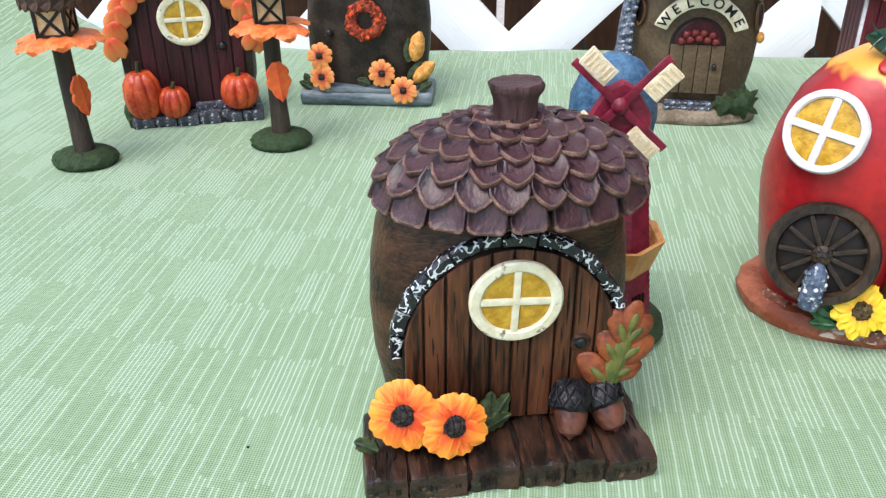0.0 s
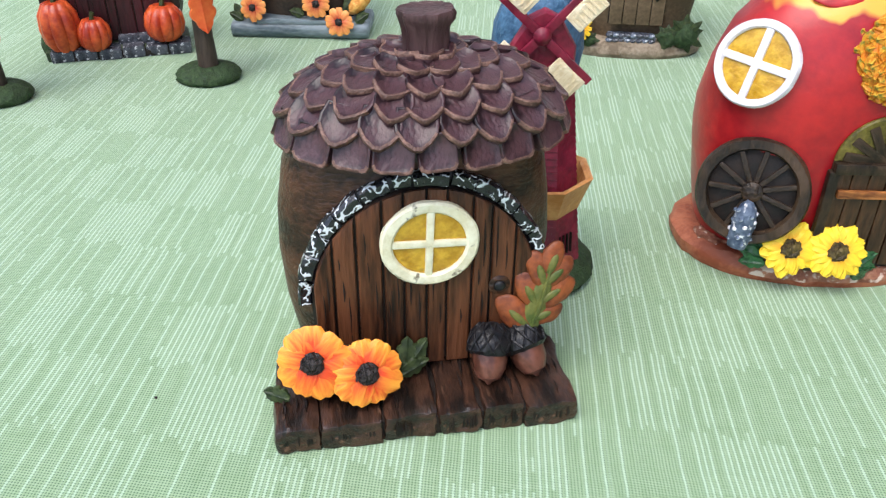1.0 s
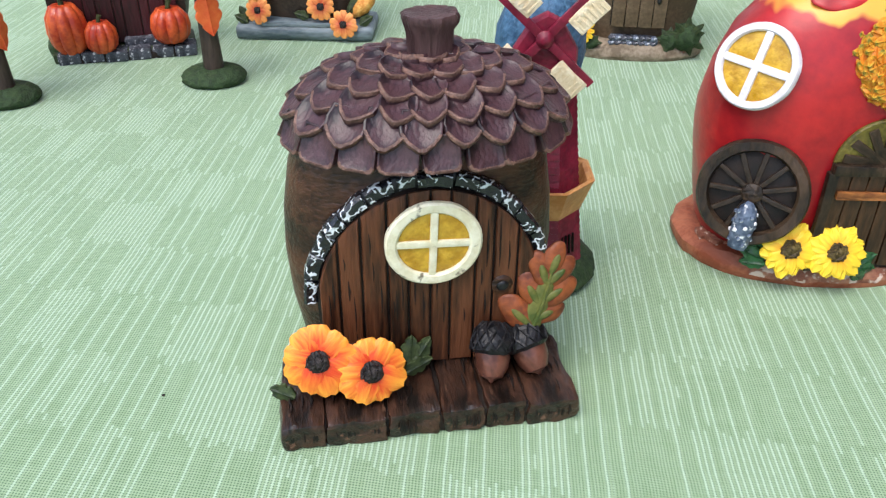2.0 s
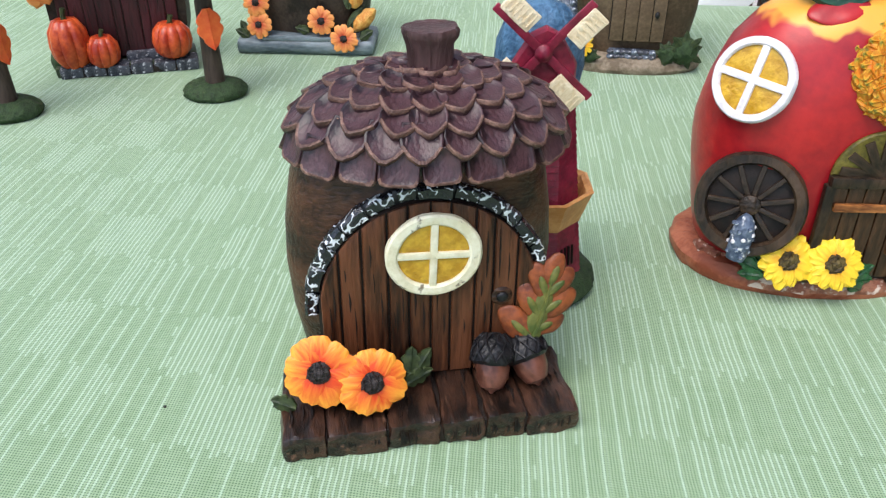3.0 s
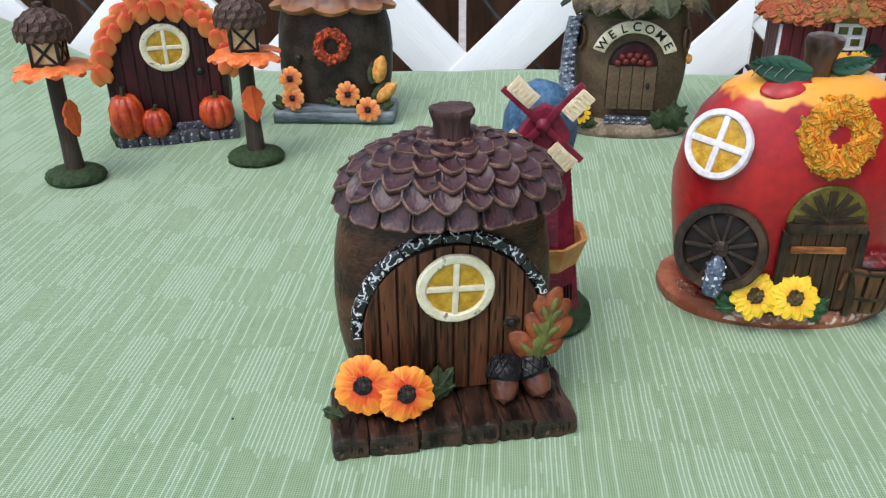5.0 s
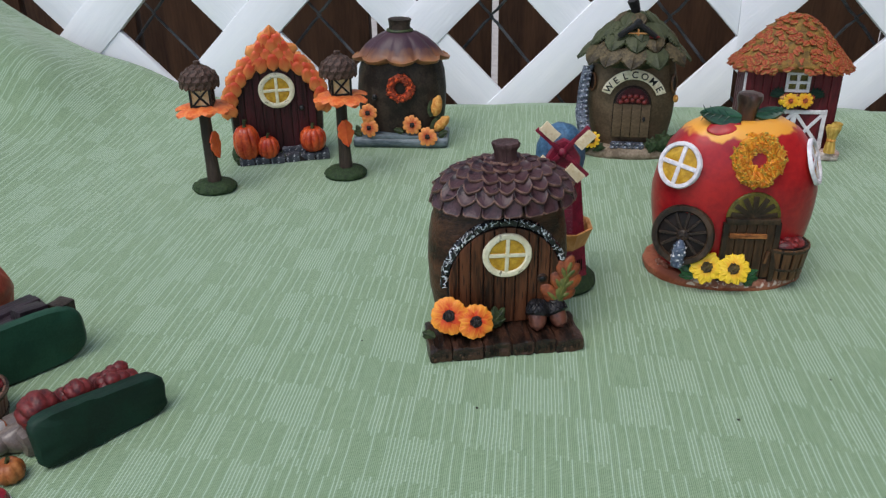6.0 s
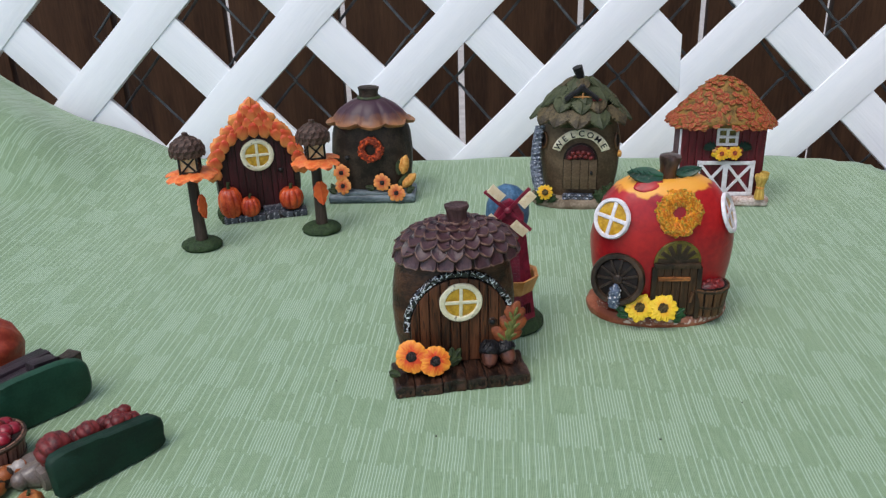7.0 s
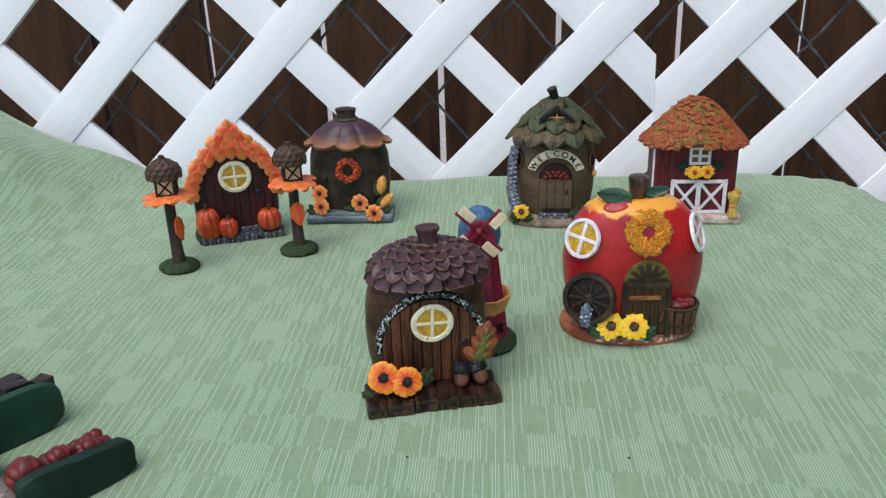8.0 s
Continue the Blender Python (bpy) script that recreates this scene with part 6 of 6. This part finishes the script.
    for x, z in ((-0.0048, 0.0036), (0.0052, 0.0040)):
        flower(box_, pose(x, -0.0040, z, -12, 0, 0), 0.0056, 11, [M_SUN_PETAL], M_RUST, 0.0018, "golden sunflower with a rust centre", 1, rnd, 0.0003, 1.4)
    for s in (-1, 1):
        for k in range(6):
            part("leaf", leaf(0.0098, 0.0040, 0.0009, 4, 0.3, 16), M_PINE, box_, "pine green leaf", pose(s * 0.0098, -0.0012 - 0.0002 * k, 0.0030 + 0.0008 * k, -12, s * (8 + 17 * k), 0))
    # white gate
    gate = part("gate", box(0.0440, 0.0010, 0.0285, 0.0003), M_BARN, barn, "white cross-braced barn gate", pose(0.0040, 0.0078, 0.0082))
    for x in (-0.0212, 0.0, 0.0212):
        part("gate_bar", box(0.0030 if x else 0.0038, 0.0018, 0.0292, 0.0005, 2, 0.0003, x), M_WHITE, gate, "", pose(x, -0.0012, -0.0002))
    for z in (-0.0004, 0.0258):
        part("gate_bar", box(0.0450, 0.0018, 0.0031, 0.0005, 2, 0.0003, z), M_WHITE, gate, "", pose(0, -0.0013, z))
    for cx in (-0.0106, 0.0106):
        for s in (-1, 1):
            part("gate_brace", box(0.0024, 0.0015, 0.0318, 0.0005, 2, 0.0003, s + cx), M_WHITE, gate, "", pose(cx, -0.0012, 0.0142, 0, s * 39, 0) @ pose(0, 0, -0.0159))
    sheaf = part("wheat_sheaf", lathe([(0.0042, 0.0), (0.0034, 0.006), (0.0026, 0.0095), (0.0036, 0.0130), (0.0054, 0.0185), (0.0048, 0.0200)], 18, jit=0.0005, freq=600), M_STRAW, barn, "golden sheaf of wheat", pose(0.0318, 0.0022, 0.0068))
    for k in range(22):
        a = k * 2.4
        part("ear", leaf(0.0062, 0.0022, 0.0014, 0, 0, 5), M_STRAW, sheaf, "", pose(0.0030 * math.cos(a), 0.0030 * math.sin(a), 0.0165, 12 * math.sin(a), 26 * math.cos(a), math.degrees(a)))
    part("tie", lathe([(0.0028, 0.0), (0.0033, 0.0004), (0.0033, 0.0016), (0.0028, 0.0020)], 16), M_CORN, sheaf, "", pose(0, 0, 0.0085))
    return barn


barn_house()

# ---------------------------------------------------------------- pieces lying at the side


def fallen_market_stall():
    """A figurine lying on its back: the flat pine green underside is turned outwards."""
    rnd = random.Random(41)
    fig = thing("toppled_harvest_figurine", -0.1530, 0.1172, 54, "toppled harvest figurine with pine green underside and dark red pumpkins", "figurine")
    n = 40
    outline = []
    for k in range(n):
        a = 2 * math.pi * k / n
        c, s = math.cos(a), math.sin(a)
        q = (abs(c) ** 7.0 + abs(s) ** 7.0) ** (-1 / 7.0)
        outline.append((0.0275 * q * c, 0.0118 * (0.88 - 0.15 * c) * (1 + q * s)))
    part("underside", rough_up(plate(outline, 0.0045, 0.05, 0.0003), 0.0007, 180), M_PINE, fig, "flat pine green underside", pose(0, 0.0050, 0.0, -6, 0, 0), 50)
    part("ground_slab", plate([(x * 0.96, 0.0118 + (z - 0.0118) * 0.9) for x, z in outline], 0.0050, 0.06), M_PINE, fig, "", pose(0, 0.0090, 0.0008))
    for x, y, z, r, h in ((-0.0185, 0.0165, 0.0165, 0.0088, 0.0130), (-0.0030, 0.0165, 0.0172, 0.0068, 0.0095), (-0.0075, 0.0205, 0.0145, 0.0062, 0.0090)):
        pumpkin(fig, pose(x, y - 0.006, z, -78, 0, 0), r, h, 8, M_DARKBERRY, "pumpkin", False)
    for k in range(13):
        part("berry", blob(0.0038, 0.0036, 0.0034, 2, 0.0006, 500, k), M_DARKBERRY, fig, "", pose(0.0075 + 0.0034 * (k % 4) + rnd.uniform(-0.0008, 0.0008), 0.0120 + 0.0030 * (k // 4), 0.0172 + rnd.uniform(-0.002, 0.002)))
    part("cart_bed", box(0.0300, 0.0210, 0.0110, 0.0030, 2, 0.0012, 3), M_CERAMIC, fig, "", pose(-0.0130, 0.0245, 0.0))
    return fig


def fallen_barn():
    fig = thing("toppled_barn_figurine", -0.2085, 0.1570, 52, "toppled barn figurine with pine green underside and plum roof boards", "figurine")
    n, outline = 40, []
    for k in range(n):
        a = 2 * math.pi * k / n
        c, s = math.cos(a), math.sin(a)
        q = (abs(c) ** 3.6 + abs(s) ** 3.6) ** (-1 / 3.6)
        outline.append((0.0275 * q * c, 0.0140 + 0.0140 * q * s))
    part("underside", plate(outline, 0.0045, 0.06, 0.0003), M_PINE_LIGHT, fig, "flat pine green underside", pose(0, 0.0050, 0.0, -4, 0, 0), 50)
    for k in range(5):
        part("roof_board", box(0.0400, 0.0060, 0.0030, 0.0006, 2, 0.0004, k), M_PLUM, fig, "", pose(-0.002, 0.0100 + 0.0056 * k, 0.0190 + 0.0012 * (k % 2), -4, -3, 3))
    part("body", box(0.0420, 0.0300, 0.0195, 0.0020, 2, 0.0008), M_PLUM, fig, "dark plum house body", pose(0, 0.0210, 0.0))
    part("chimney", box(0.0085, 0.0090, 0.0060, 0.0008, 1, 0.0004), M_CHAR, fig, "", pose(0.0220, 0.0110, 0.0205, 0, 0, 20))
    part("eave", box(0.0140, 0.0080, 0.0050, 0.0008, 1, 0.0004), M_PLUM, fig, "", pose(0.0080, 0.0130, 0.0235, 0, 10, 14))
    part("trim", box(0.0012, 0.0260, 0.0200, 0.0003), M_CERAMIC, fig, "", pose(-0.0220, 0.0200, 0.001))
    return fig


def big_pumpkin():
    fig = thing("pumpkin_house", -0.2710, 0.1945, 20, "dull brick-red pumpkin house lying on its side", "figurine")
    prof = [(0.15, 0.02), (0.62, 0.0), (0.92, 0.18), (1.0, 0.45), (0.92, 0.75), (0.6, 0.97), (0.3, 1.0), (0.1, 0.93)]
    part("body", lathe([(0.0175 * a, 0.0400 * b) for a, b in prof], 56, radial=lambda a, i: 0.9 + 0.10 * abs(math.cos(a * 4)) ** 0.6, jit=0.0003), M_BRICKRED, fig, "", pose(-0.018, 0, 0.0172, 0, 82, 0), 60)
    part("roof", rough_up(lathe([(0.0120, 0.0), (0.0172, 0.003), (0.0168, 0.009), (0.0120, 0.015), (0.0040, 0.018)], 30, radial=lambda a, i: 0.92 + 0.08 * math.cos(a * 7)), 0.0008, 200), M_BRICKRED, fig, "lobed brick-red roof", pose(0.0110, 0.0005, 0.0172, 0, 84, 8), 60)
    return fig


def apple_basket():
    fig = thing("apple_basket", -0.2150, 0.1215, 0, "round pinkish basket full of cherry-red apples", "figurine")
    b = barrel(fig, pose(0, 0, 0), 0.0150, 0.0170, 18, M_BASKET)
    for k in range(19):
        a = k * 2.39
        r = 0.0118 * math.sqrt((k + 0.4) / 19)
        part("apple", blob(0.0040, 0.0040, 0.0036, 2), M_CHERRY if k % 3 else M_BERRY, b, "", pose(r * math.cos(a), r * math.sin(a), 0.0172 + 0.0035 * (1 - r / 0.012)))
    return fig


def small_statuette(x, y, rz, label, mats, seed, size=1.0):
    """A small lying ornament, kept to plain rounded lumps in its colours."""
    bm = blob(0.0085, 0.0060, 0.0055, 3, 0.0016, 160, seed)
    for v in bm.verts:
        v.co.z = max(v.co.z + 0.0050, 0.0)
    for ox, oz, r in ((0.0080, 0.0075, 0.0042), (-0.0075, 0.0050, 0.0040)):
        k = bmesh.ops.create_icosphere(bm, subdivisions=2, radius=r)
        for v in k["verts"]:
            v.co += Vector((ox, 0, oz))
    for i, f in enumerate(bm.faces):
        f.material_index = int(noise.noise(f.calc_center_median() * 190 + Vector((seed, 0, 0))) > 0.0) if len(mats) > 1 else 0
    ob = new("statuette", mesh_of("statuette", bm, mats, 60))
    ob.matrix_basis = pose(x, y, 0, 0, 0, rz) @ Matrix.Scale(size, 4)
    return tagged(ob, label, "ornament")


fallen_market_stall()
fallen_barn()
big_pumpkin()
apple_basket()
small_statuette(-0.2030, 0.1080, 25, "small white and ginger glazed ornament lying on the cloth", [M_CREAM_GLAZE, M_GINGER], 1.0)
small_statuette(-0.1875, 0.1115, 52, "small grey glazed ornament lying on the cloth", [M_CERAMIC], 3.0, 1.1)
small_statuette(-0.2040, 0.0985, 60, "small brown and cream ornament lying on the cloth", [M_GINGER, M_CHAR], 5.0)
for x, y, r, h in ((-0.1815, 0.0925, 0.0060, 0.0085), (-0.1965, 0.0800, 0.0105, 0.0130), (-0.2540, 0.1800, 0.0120, 0.0170)):
    p = thing("small_pumpkin", x, y, 0, "small russet brown pumpkin resting on the cloth" if r < 0.007 else "small orange glazed pumpkin resting on the cloth" if y < 0.1 else "small brick-red pumpkin resting on the cloth", "figurine", "small pumpkins")
    pumpkin(p, None, r, h, 8, M_GINGER if r < 0.007 else M_COLLAR if y < 0.1 else M_BRICKRED, "rind")
part_red = thing("red_button", -0.1795, 0.0785, 0, "small round red and white ornament on the cloth", "ornament")
part("cap", lathe([(0.0045, 0.0), (0.0055, 0.002), (0.0045, 0.0045), (0.0015, 0.0060)], 20), M_CHERRY, part_red, "red top")
part("rim", lathe([(0.0040, 0.0), (0.0058, 0.0006), (0.0057, 0.0016), (0.0040, 0.0018)], 20), M_WHITE, part_red, "white rim")
